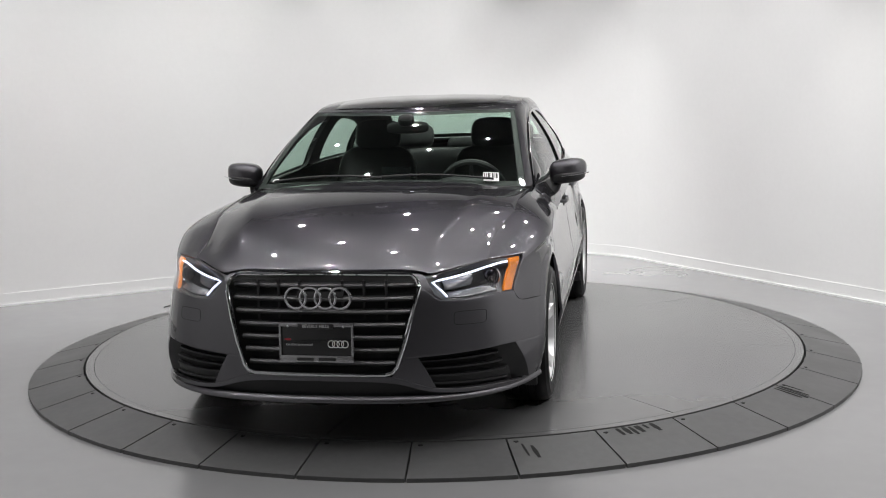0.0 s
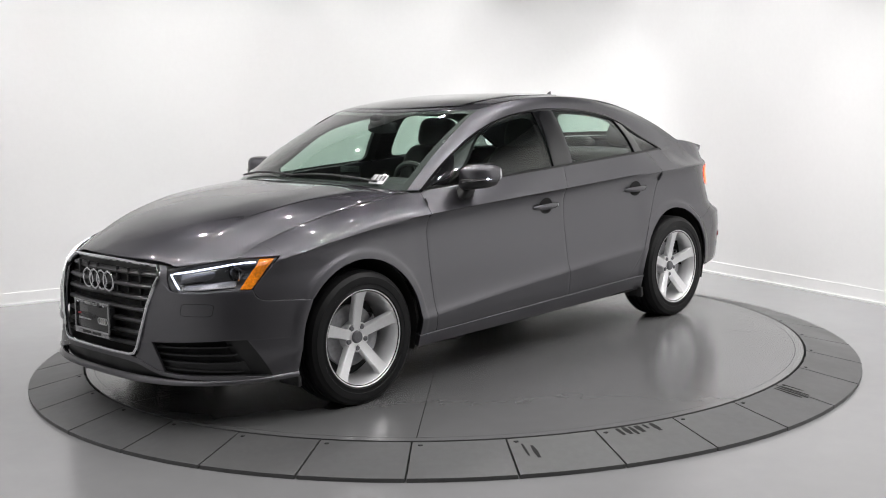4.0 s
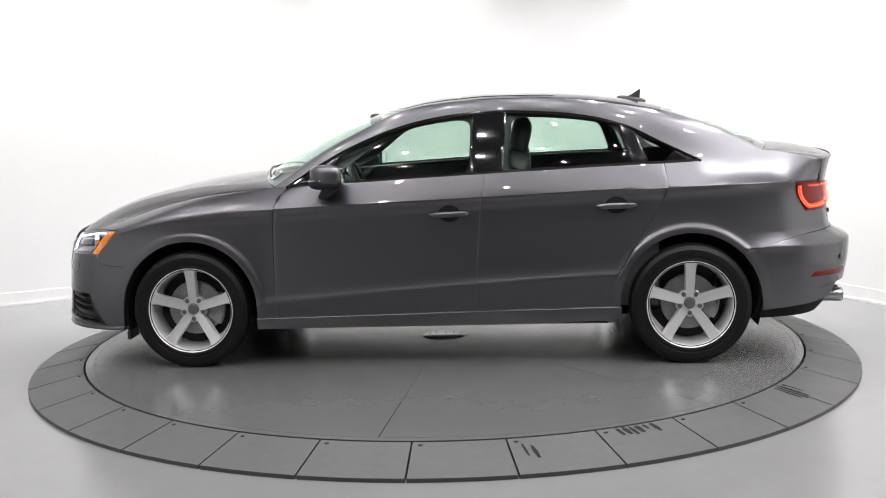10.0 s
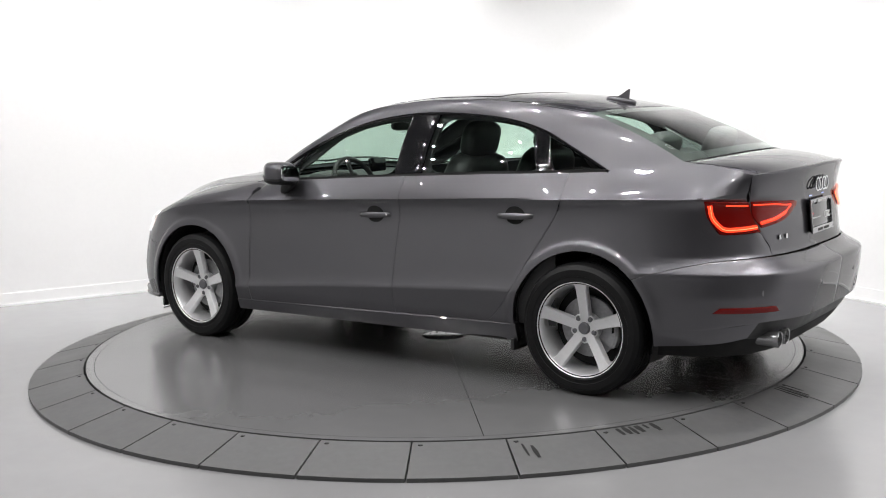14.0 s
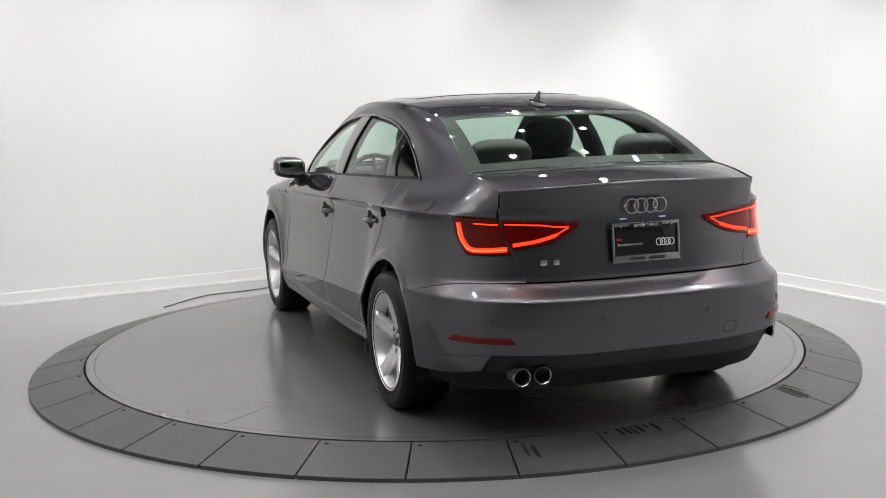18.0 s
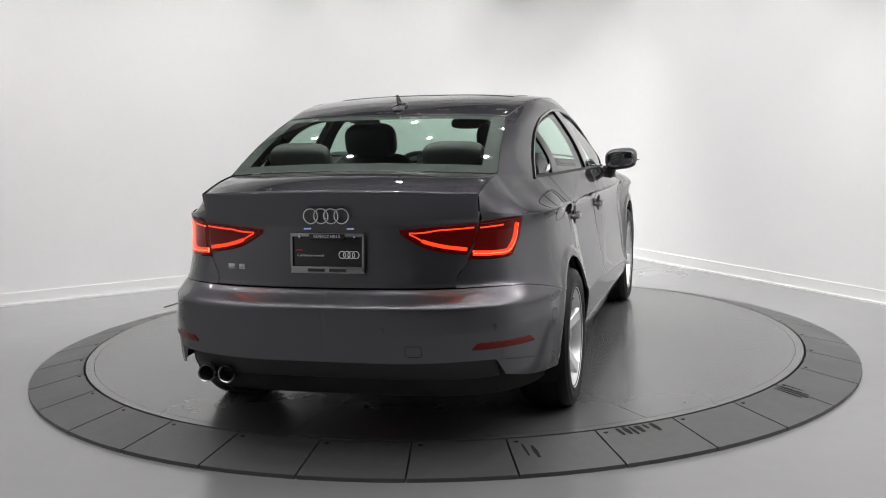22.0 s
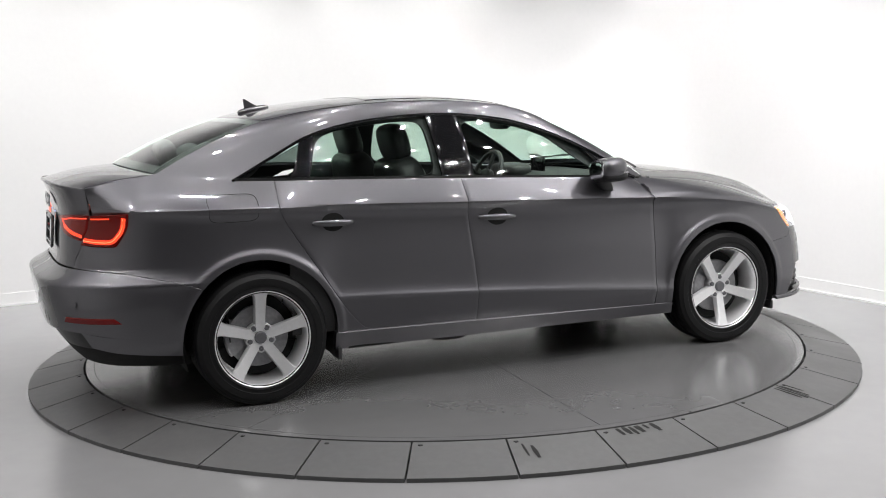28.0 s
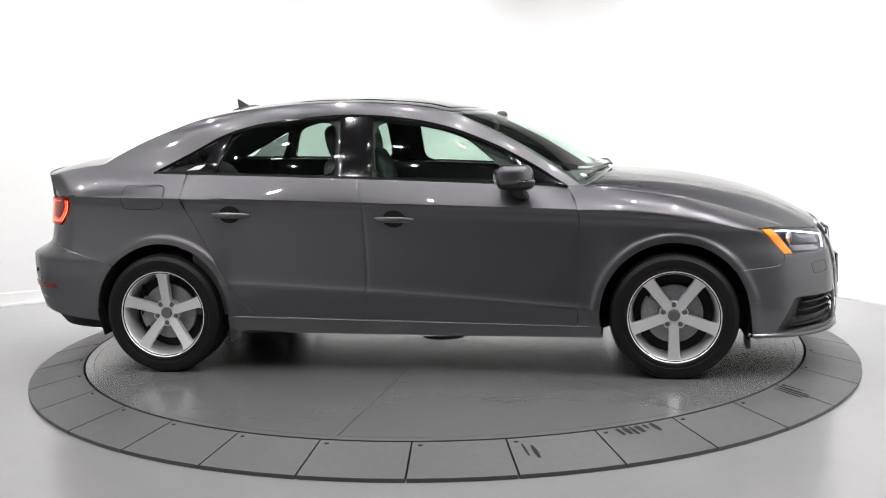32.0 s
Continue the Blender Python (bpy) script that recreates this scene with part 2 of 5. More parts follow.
run = wall_run()
half = len(run) - 2
thing("wall_north", band(run[:half + 1], FLOOR, CEIL, 0.12), WALL, "smooth white painted showroom wall", "wall", kind="structure", smooth=True)
thing("wall_east", band(run[half:], FLOOR, CEIL, 0.12), WALL, "smooth white painted showroom wall", "wall", kind="structure", smooth=True)
# two unseen walls, added; their greys set how much light reaches the car
thing("wall_south", band([(A1, B0), (A0, B0)], FLOOR, CEIL, 0.12), GREY_WALL, "unseen grey wall behind the viewer, toned for its bounce light", "wall", kind="structure")
thing("wall_west", band([(A0, B0), (A0, B1)], FLOOR, CEIL, 0.12), SIDE_WALL, "unseen light grey side wall, toned for its bounce light", "wall", kind="structure")
thing("baseboard", band(run, FLOOR, FLOOR + 0.096, -0.007), WALL, "white baseboard along the curved wall", "baseboard", kind="structure", smooth=True)
thing("trim", band([(a - 0.007 * math.sin(math.pi / 2 * min(1.0, max(0.0, i - 1) / 14)), b - 0.007 * math.cos(math.pi / 2 * min(1.0, max(0.0, i - 1) / 14))) for i, (a, b) in enumerate(run)],
                   FLOOR, FLOOR + 0.014, -0.011), BASE_WHITE, "thin white shoe moulding along the baseboard", "moulding", kind="structure", smooth=True)

bm = bmesh.new()
box(bm, (A0 + A1) / 2, (B0 + B1) / 2, FLOOR - 0.06, A1 - A0 + 0.4, B1 - B0 + 0.4, 0.12, m=Matrix.Rotation(ROOM, 4, "Z"))
thing("floor", bm, FLOOR_GREY, "polished light grey epoxy floor", "floor", kind="structure")
bm = bmesh.new()
box(bm, (A0 + A1) / 2, (B0 + B1) / 2, CEIL + 0.06, A1 - A0 + 0.4, B1 - B0 + 0.4, 0.12, m=Matrix.Rotation(ROOM, 4, "Z"))
thing("ceiling", bm, CEILING, "plain dark painted ceiling", "ceiling", kind="structure")

# ---------------------------------------------------------------- ceiling lights
LAMPS = [(-3.6 + 0.92 * i + 0.2 * (j % 2), -5.5 + 0.98 * j) for i in range(6) for j in range(7)]
N_MID = len(LAMPS)
LAMPS += [
    (-4.2, 1.75), (-3.0, 1.75), (-1.8, 1.75), (-0.6, 1.75), (0.6, 1.75), (1.8, 1.75), (1.85, 0.55), (1.85, -0.65), (1.85, -1.85), (1.85, -3.05), (1.85, -4.25), (1.85, -5.45), (1.85, -6.4)]
LAMPS += [(-4.35, 0.6 - 1.2 * k) for k in range(6)]
N_WASH = len(LAMPS)
LAMPS += [(-2.4, 2.66), (-1.8, 2.66), (-1.15, 2.66), (-0.62, 2.66), (-0.07, 2.66), (0.72, 2.66), (1.4, 2.66), (1.95, 2.68), (2.45, 2.42), (2.68, 1.95), (2.66, 1.2), (2.66, 0.3)]
N_NEAR = len(LAMPS)
LAMPS += [(1.98, 2.24), (2.36, 2.12), (2.38, -0.41)]
N_MID = sum(1 for a, b in LAMPS[:N_MID] if room(a, b).y > -4.0)
N_WASH = N_MID + sum(1 for a, b in LAMPS[42:N_WASH] if room(a, b).y > -4.0)
SPOTS = LAMPS[N_NEAR:]
LAMPS = [q for q in LAMPS if room(*q).y > -4.0]      # none hang behind the viewer
down = new("downlight")
tagged(down, "small round recessed ceiling downlight, lit", "ceiling light", "ceiling downlights")
bm = lathe(bmesh.new(), [(0.045, 0.004), (0.06, 0.0), (0.066, 0.004), (0.066, 0.012)], 24)
part("trim_ring", bm, BASE_WHITE, down)
bm = lathe(bmesh.new(), [(0.0005, 0.02), (0.03, 0.022), (0.044, 0.006)], 20)
part("reflector", bm, CHROME, down)
def disc_lamp(energy, spread=170):
    d = bpy.data.lights.new("downlight", "AREA")
    d.shape, d.size, d.energy, d.spread = "DISK", 0.065, energy, radians(spread)
    d.color = (1.0, 0.985, 0.975)
    return d


MIDDLE, WASH, EAST, NEAR, WEST, SPOT = disc_lamp(7.2, 165), disc_lamp(14.5), disc_lamp(30.0, 150), disc_lamp(5.0, 62), disc_lamp(7.0), disc_lamp(9.0, 58)
for i, (a, b) in enumerate(LAMPS):
    at = room(a, b, CEIL - 0.014)
    if i:
        copy_thing(down, Matrix.Translation(at))
    else:
        down.location = at
    lamp = new("downlight_lamp", MIDDLE if i < N_MID else (EAST if a > 1.82 and b < -0.8 else WEST if a < -4.3 else WASH) if i < N_WASH else SPOT if (a, b) in SPOTS else NEAR)
    lamp.location = room(a, b, CEIL - 0.016)

# ---------------------------------------------------------------- turntable
disc = new("turntable")
tagged(disc, "round grey painted turntable disc under the car", "turntable")
R_DISC = 2.04


def sector(r0, r1, a0, a1, z0, z1, n=10, z1o=None):
    """A wedge of a ring: inner and outer radius, angles, bottom and top heights (z1o: the top at its outer rim)."""
    bm = bmesh.new()
    z1o = z1 if z1o is None else z1o
    rows = []
    for i in range(n + 1):
        a = a0 + (a1 - a0) * i / n
        c, s = math.cos(a), math.sin(a)
        rows.append([bm.verts.new((r * c, r * s, z)) for r, z in ((r0, z0), (r1, z0), (r1, z1o), (r0, z1))])
    for i in range(n):
        for j in range(4):
            bm.faces.new((rows[i][j], rows[i + 1][j], rows[i + 1][(j + 1) % 4], rows[i][(j + 1) % 4]))
    bm.faces.new(rows[0])
    bm.faces.new(tuple(reversed(rows[-1])))
    bmesh.ops.recalc_face_normals(bm, faces=bm.faces)
    return bm


for k in range(8):
    a = radians(45 * k - 4.2)
    g = 0.0011
    part("plate", sector(0.13, R_DISC - 0.045, a + g, a + radians(45) - g, -0.02, 0.0, 24), DISC_GREY, disc, smooth=False)
part("rim_band", sector(R_DISC - 0.043, R_DISC, 0, 2 * math.pi, -0.06, 0.0, 192), DISC_GREY, disc, "grey steel rim band", False)
part("substructure", lathe(bmesh.new(), [(0.0005, -0.019), (R_DISC - 0.04, -0.019), (R_DISC - 0.04, -0.06), (0.0005, -0.06)], 96), LINER, disc)
cover = part("hub_cover", lathe(bmesh.new(), [(0.0005, 0.002), (0.122, 0.002), (0.126, 0.0), (0.126, -0.02)], 48), DISC_GREY, disc)
for k in range(12):
    a = 2 * math.pi * k / 12
    part("bolt", lathe(bmesh.new(), [(0.0005, 0.004), (0.006, 0.004), (0.007, 0.0015)], 8, Matrix.Translation((0.105 * math.cos(a), 0.105 * math.sin(a), 0))), INK, cover)

ring = new("ramp_ring")
tagged(ring, "ring of dark grey ramp segments round the turntable", "ramp")
STEP = 2 * math.pi / 33
for k in range(33):
    a = radians(-94.05) + STEP * k
    g = 0.0019
    seg = part("segment", sector(R_DISC + 0.013, 2.335, a + g, a + STEP - g, FLOOR, -0.002, 3, -0.058), RAMP_GREY, ring, smooth=False)
    hole = a + 0.018
    bm = lathe(bmesh.new(), [(0.0005, 0.0), (0.010, 0.0), (0.012, -0.003)], 10, Matrix.Translation((2.075 * math.cos(hole), 2.075 * math.sin(hole), -0.0055)))
    part("bolt_hole", bm, LINER, seg)

# ---------------------------------------------------------------- the car's form
XC = 1.30                       # where the corners begin to round, front and rear
LC = 1.22                       # length of the developed corner
nose_n = hermite([(0.2, 2.85), (0.45, 2.88), (0.58, 2.78), (0.68, 2.5), (0.8, 2.25), (0.9, 2.15)])
tail_n = hermite([(0.50, 3.6), (0.66, 3.3), (0.9, 3.2)])
nose_x = hermite([(0.10, 2.13), (0.16, 2.175), (0.22, 2.19), (0.35, 2.185), (0.50, 2.175), (0.60, 2.16), (0.68, 2.13), (0.74, 2.06), (0.80, 1.97), (0.95, 1.75)])
tail_x = hermite([(0.16, 2.09), (0.22, 2.14), (0.30, 2.205), (0.36, 2.222), (0.44, 2.238), (0.52, 2.252), (0.602, 2.262), (0.612, 2.256), (0.630, 2.222), (0.655, 2.178), (0.68, 2.155),
                  (0.80, 2.145), (0.90, 2.135), (0.95, 2.14), (0.99, 2.165), (1.04, 2.17), (1.08, 2.14)])
crease_z = hermite([(-2.3, 0.93), (-1.82, 0.93), (-1.15, 0.915), (-0.22, 0.88), (0.83, 0.84), (1.18, 0.82), (1.46, 0.785), (1.64, 0.742), (1.86, 0.69), (2.2, 0.62)])
crease_w = hermite([(-2.3, 0.808), (-2.0, 0.813), (-1.8, 0.824), (-1.5, 0.834), (-1.0, 0.836), (0.0, 0.852), (0.8, 0.862), (1.2, 0.872), (1.5, 0.882), (2.2, 0.87)])
belly = hermite([(-2.3, 0.066), (-2.0, 0.064), (-1.8, 0.056), (-1.4, 0.042), (-1.0, 0.05), (0.0, 0.042), (0.8, 0.034), (1.4, 0.022), (1.75, 0.036), (2.2, 0.042)])
top_z = hermite([(-2.3, 1.03), (-2.1, 1.035), (-1.8, 1.058), (-1.39, 1.043), (-0.9, 1.03), (-0.26, 1.005), (0.45, 0.97), (0.86, 0.945), (1.2, 0.915), (1.5, 0.855), (1.72, 0.785), (1.86, 0.735), (2.0, 0.715), (2.2, 0.70)])
top_y = hermite([(-2.3, 0.80), (-2.1, 0.76), (-1.8, 0.672), (-1.39, 0.70), (-0.9, 0.77), (-0.3, 0.80), (0.4, 0.79), (0.7, 0.755), (0.86, 0.715), (1.2, 0.705), (1.5, 0.715), (1.72, 0.765), (1.86, 0.84), (2.0, 0.86), (2.2, 0.86)])
low_z = hermite([(-1.2, 0.48), (-0.9, 0.469), (-0.215, 0.432), (0.32, 0.395), (0.85, 0.352), (1.2, 0.33)])


shelf_k = hermite([(-2.3, 1.1), (-1.95, 0.95), (-1.6, 0.90), (-1.25, 1.0), (-1.0, 1.12), (0.75, 1.18), (1.15, 2.1), (2.2, 2.2)])


def bell(x, c, w):
    return math.exp(-((x - c) / w) ** 2)


def half_width(x, z):
    zt, wt = crease_z(x), crease_w(x)
    if z >= zt:
        q = max(0.0, (z - zt) / max(0.02, top_z(x) - zt))
        k = shelf_k(x)
        return wt - (wt - top_y(x)) * min(q, 1.5) ** k
    d = zt - z
    e = min(1.0, d / 0.42)
    y = wt - 0.027 * (1 - math.exp(-d / 0.036)) + belly(x) * e * e * (3 - 2 * e)
    door = 1 / (1 + math.exp((x - 0.98) * 30)) / (1 + math.exp((-0.98 - x) * 30))
    zl = low_z(x)
    fl = math.exp(-(z - zl) / 0.05) if z > zl else 1.0 - (zl - z) * 5.0
    y += 0.026 * fl * door - 0.010 * door
    for cx in (1.3185, -1.3185):
        r = math.hypot(x - cx, z - 0.32)
        y += (0.007 * bell(r, 0.36, 0.085) + 0.009 / (1 + math.exp(min(50.0, (r - 0.402) / 0.005)))) * min(1.0, max(0.3, (z - 0.2) / 0.25))
    if x < -1.55:
        y += 0.011 * math.exp(-abs(z - 0.600) / 0.026) * min(1.0, (-1.55 - x) / 0.12)
    if z < 0.34:
        y -= (0.34 - z) ** 1.6 * 0.55
    return y


def shell(s, z, inset=0.0):
    """The car's left flank as one skin: s runs from the tail's middle along the side to the nose's middle."""
    cy = 1.0
    x = s
    if abs(s) > XC:
        f = min(1.0, (abs(s) - XC) / LC) * math.pi / 2
        n, end = (nose_n(z), nose_x(z)) if s > 0 else (tail_n(z), tail_x(z))
        c, d = max(0.0, math.cos(f)), math.sin(f)
        r = (c ** n + d ** n) ** (-1 / n)
        x = math.copysign(XC + (end - XC) * r * d, s)
        cy = r * c
    y = half_width(x, z) * cy
    if inset:
        # towards the middle of the car
        m = abs(s) - XC
        f = min(1.0, max(0.0, m / LC)) * math.pi / 2
        y -= inset * math.cos(f)
        x -= inset * math.sin(f) * math.copysign(1.0, s)
    return Vector((x, y, z))


def s_of_x(x, z=0.6):
    """The developed length at which the flank reaches x."""
    if abs(x) <= XC:
        return x
    lo, hi = XC, XC + LC
    sg = math.copysign(1, x)
    n, end = (nose_n(z), nose_x(z)) if x > 0 else (tail_n(z), tail_x(z))
    for _ in range(30):
        m = (lo + hi) / 2
        f = (m - XC) / LC * math.pi / 2
        c, d = math.cos(f), math.sin(f)
        if XC + (end - XC) * (c ** n + d ** n) ** (-1 / n) * d < abs(x):
            lo = m
        else:
            hi = m
    return sg * lo


def s_of_y(y, z, front=True):
    """The developed length at which the rounded end reaches half-width y."""
    lo, hi = XC, XC + LC
    sg = 1 if front else -1
    for _ in range(40):
        m = (lo + hi) / 2
        if shell(sg * m, z).y > y:
            lo = m
        else:
            hi = m
    return sg * lo


def on_shell(fn, inset=0.0):
    return lambda u, v: shell(*fn(u, v), inset)


car = new("car")
tagged(car, "dark grey metallic four-door saloon car on the turntable", "car")


def both(name, fn, nu, nv, material, flange=0.012, label="", parent=None, out=True):
    """A panel and its mirror image on the other flank."""
    a = part(name, sheet(fn, nu, nv, flange, out), material, parent or car, label)
    b = part(name, sheet(mirrored(fn), nu, nv, flange, out), material, parent or car, label)
    return a, b


def arch(cx, a, r=0.365, cz=0.318):
    return (cx + r * math.cos(a), cz + r * math.sin(a))


# door gaps, (s, z) from the bottom up
GAP_F = [(0.845, 0.268), (0.852, 0.36), (0.862, 0.62), (0.852, 0.84), (0.80, 0.94)]
GAP_M = [(-0.22, 0.292), (-0.212, 0.50), (-0.238, 0.85), (-0.262, 1.004)]
GAP_R = [(-0.77, 0.302), (-0.82, 0.32), (-0.91, 0.42), (-1.016, 0.59), (-1.172, 0.845), (-1.203, 0.925), (-1.195, 1.036)]


def shift(pts, dx):
    return [(x + dx, z) for x, z in pts]


def belt(x0, x1, n=9):
    return [(x0 + (x1 - x0) * i / n, top_z(x0 + (x1 - x0) * i / n)) for i in range(n + 1)]


g = 0.0021
F, MA, MB, R = shift(GAP_F, -g), shift(GAP_M, g), shift(GAP_M, -g), shift(GAP_R, g)
F[-1] = (F[-1][0], top_z(F[-1][0]))
MA[-1] = (MA[-1][0], top_z(MA[-1][0]))
MB[-1] = (MB[-1][0], top_z(MB[-1][0]))
R[-1] = (R[-1][0], top_z(R[-1][0]))
fd = coons(curve([MA[0], (0.3, 0.279), F[0]]), curve(belt(MA[-1][0], F[-1][0])), curve(MA), curve(F))
rd = coons(curve([R[0], (-0.5, 0.299), MB[0]]), curve(belt(R[-1][0], MB[-1][0])), curve(R), curve(MB))


def crossing(path, line, lo=0.0, hi=0.97):
    """Where a path of (s, z) points, by 0 to 1, climbs over a feature line z = line(x)."""
    for _ in range(18):
        m = (lo + hi) / 2
        q, z = path(m)
        x = q if abs(q) <= XC else shell(q, z).x
        if z < line(x):
            lo = m
        else:
            hi = m
    return lo


def lined(fn):
    """The same patch with its rows laid along the lower ridge and the shoulder crease."""
    known = {}

    def f(u, v):
        if u not in known:
            known[u] = (crossing(lambda t: fn(u, t), low_z), crossing(lambda t: fn(u, t), crease_z))
        a, b = known[u]
        a = max(0.02, min(a, b - 0.05))
        if v < 0.25:
            return fn(u, a * v / 0.25)
        if v < 0.75:
            return fn(u, a + (b - a) * (v - 0.25) / 0.5)
        return fn(u, b + (1 - b) * (v - 0.75) / 0.25)
    return f


doors_f = both("front_door", on_shell(lined(fd)), 44, 64, PAINT)
doors_r = both("rear_door", on_shell(lined(rd)), 44, 64, PAINT)

# sill under the doors
sill = coons(curve([(-0.96, 0.215), (0.96, 0.205)]), curve([(-0.96, 0.302), (-0.2, 0.289), (0.86, 0.264), (0.96, 0.262)]),
             curve([(-0.96, 0.215), (-0.96, 0.302)]), curve([(0.96, 0.205), (0.96, 0.262)]))
both("sill", on_shell(sill, -0.002), 40, 6, PAINT, 0.03)

# front wing: between the wheel arch and the gaps round it
HX = 1.722                      # rear end of the head lamp
hs = s_of_x(HX, 0.73)
bump_s = s_of_x(1.70, 0.45)
outer = [(0.847, 0.262), (0.852, 0.36), (0.862, 0.62), (0.852, 0.84), (0.802, 0.943)]
outer = shift(outer, g) + [(s_of_x(x, top_z(x)), top_z(x)) for x in (0.90, 1.0, 1.1, 1.2, 1.3, 1.38, 1.46, 1.54, 1.62, 1.67)]
outer += [(s_of_x(1.7215, top_z(1.7215)), top_z(1.7215)),
          (hs, 0.741), (s_of_x(1.783, 0.673), 0.673), (s_of_x(1.845, 0.605), 0.605), (s_of_x(1.838, 0.575), 0.575), (s_of_x(1.82, 0.56), 0.560), (s_of_x(1.70, 0.55), 0.550), (1.610, 0.5445)]


def corner_marks(pts, n):
    """Pairs (step, length) that make a path of n even steps meet the path's sharp corners."""
    P = [Vector(p) for p in pts]
    L = [0.0]
    for a, b in zip(P, P[1:]):
        L.append(L[-1] + (b - a).length)
    marks = [(0.0, 0.0)]
    for i in range(1, len(P) - 1):
        p, q = P[i] - P[i - 1], P[i + 1] - P[i]
        if p.dot(q) < 0.55 * p.length * q.length:
            k = round(L[i] / L[-1] * n) / n
            if k > marks[-1][0]:
                marks.append((k, L[i] / L[-1]))
    return marks + [(1.0, 1.0)]


def wing(cx, outer, a0, a1, n, r=0.365):
    o = curve(outer)
    known = {}
    ks, ts = zip(*corner_marks(outer, n))

    def f(u, v):
        ax, az = arch(cx, a0 + (a1 - a0) * u, r)
        i = np.array((s_of_x(ax, az), az))
        p = o(float(np.interp(u, ks, ts)))
        if cx < 0:
            v = v ** 1.8
            return i * (1 - v) + p * v
        if u not in known:
            known[u] = crossing(lambda t: i * (1 - t) + p * t, crease_z)
        b = known[u]
        v = b * (v / 0.65) ** 1.7 if v < 0.65 else b + (1 - b) * (v - 0.65) / 0.35
        return i * (1 - v) + p * v
    return f


fw = wing(1.3185, outer, radians(188), radians(38), 150)

# the narrow tongue of the wing between the head lamp and the bonnet
tongue = coons(curve([(hs, 0.741), (s_of_x(1.79, 0.737), 0.7375), (s_of_x(1.842, 0.736), 0.7368)]), curve([(s_of_x(x, top_z(x)), top_z(x)) for x in (1.7215, 1.76, 1.80, 1.842)]),
               curve([(hs, 0.741), (s_of_x(1.7215, top_z(1.7215)), top_z(1.7215))]), curve([(s_of_x(1.842, 0.736), 0.7368), (s_of_x(1.842, top_z(1.842)), top_z(1.842))]))
for sg in (1, -1):
    bm = sheet(on_shell(fw) if sg == 1 else mirrored(on_shell(fw)), 150, 40, 0.012)
    sheet(on_shell(tongue) if sg == 1 else mirrored(on_shell(tongue)), 24, 6, 0.006, True, bm)
    part("front_wing", bm, PAINT, car)

# rear quarter
CREASE = [(s_of_x(x, crease_z(x)), crease_z(x)) for x in (-1.3, -1.4, -1.5, -1.6, -1.7, -1.8)]


def yz(pts):
    return [((s_of_y(q, z, False) if k == "y" else s_of_x(q, z)), z) for k, q, z in pts]


gap = shift(GAP_R[:-1], -g)
rq_outer = gap[:-1] + [(-1.2055, 0.9165)] + CREASE + yz([("x", -1.868, 0.934), ("x", -1.872, 0.922), ("x", -1.884, 0.85), ("x", -1.93, 0.775), ("y", 0.68, 0.771), ("y", 0.60, 0.771), ("y", 0.552, 0.773),
                                                  ("y", 0.528, 0.735), ("y", 0.509, 0.70), ("y", 0.509, 0.669), ("y", 0.60, 0.668), ("x", -1.93, 0.659), ("x", -1.84, 0.643), ("x", -1.75, 0.622), ("x", -1.66, 0.598), ("x", -1.585, 0.573)])
rqf = wing(-1.3185, rq_outer, radians(-2), radians(136), 170)

def shoulder_grid(sg):
    """The shoulder between crease, window line, C-pillar and boot lid: rows of points from the crease upwards."""
    low = curve([tuple(shell(*p)) for p in [(-1.2055, 0.9165)] + CREASE + yz([("x", -1.868, 0.934), ("y", 0.70, 0.940), ("y", 0.64, 0.951), ("y", 0.590, 0.961)])])
    top = []
    for i in range(10):
        x = -1.199 - 0.191 * i / 10
        top.append(shell(s_of_x(x, top_z(x)), top_z(x)))
    top += [frame_strip(1.0, i / 12) for i in range(13)]
    top += [boot_top(1.0, i / 14) + Vector((0.0, 0.006, 0.0015)) for i in range(1, 15)]
    L = [0.0]
    for a, b in zip(top, top[1:]):
        L.append(L[-1] + (b - a).length)
    sag = hermite([(0.0, 0.0), (0.2, 0.004), (0.45, 0.020), (0.62, 0.018), (0.75, 0.004), (0.9, -0.008), (1.0, 0.0)])
    g = []
    for t, l in zip(top, L):
        u = l / L[-1]
        b = Vector(low(u)) - Vector((0, 0.003, 0.006)) * min(1.0, u * 8, (1 - u) * 12)
        row = []
        for k in range(17):
            v = k / 16
            p = b.lerp(t, v)
            p -= Vector((0, 0.55, 0.8)) * sag(u) * math.sin(math.pi * v)
            row.append(Vector((p.x, sg * p.y, p.z)))
        g.append(row)
    return g


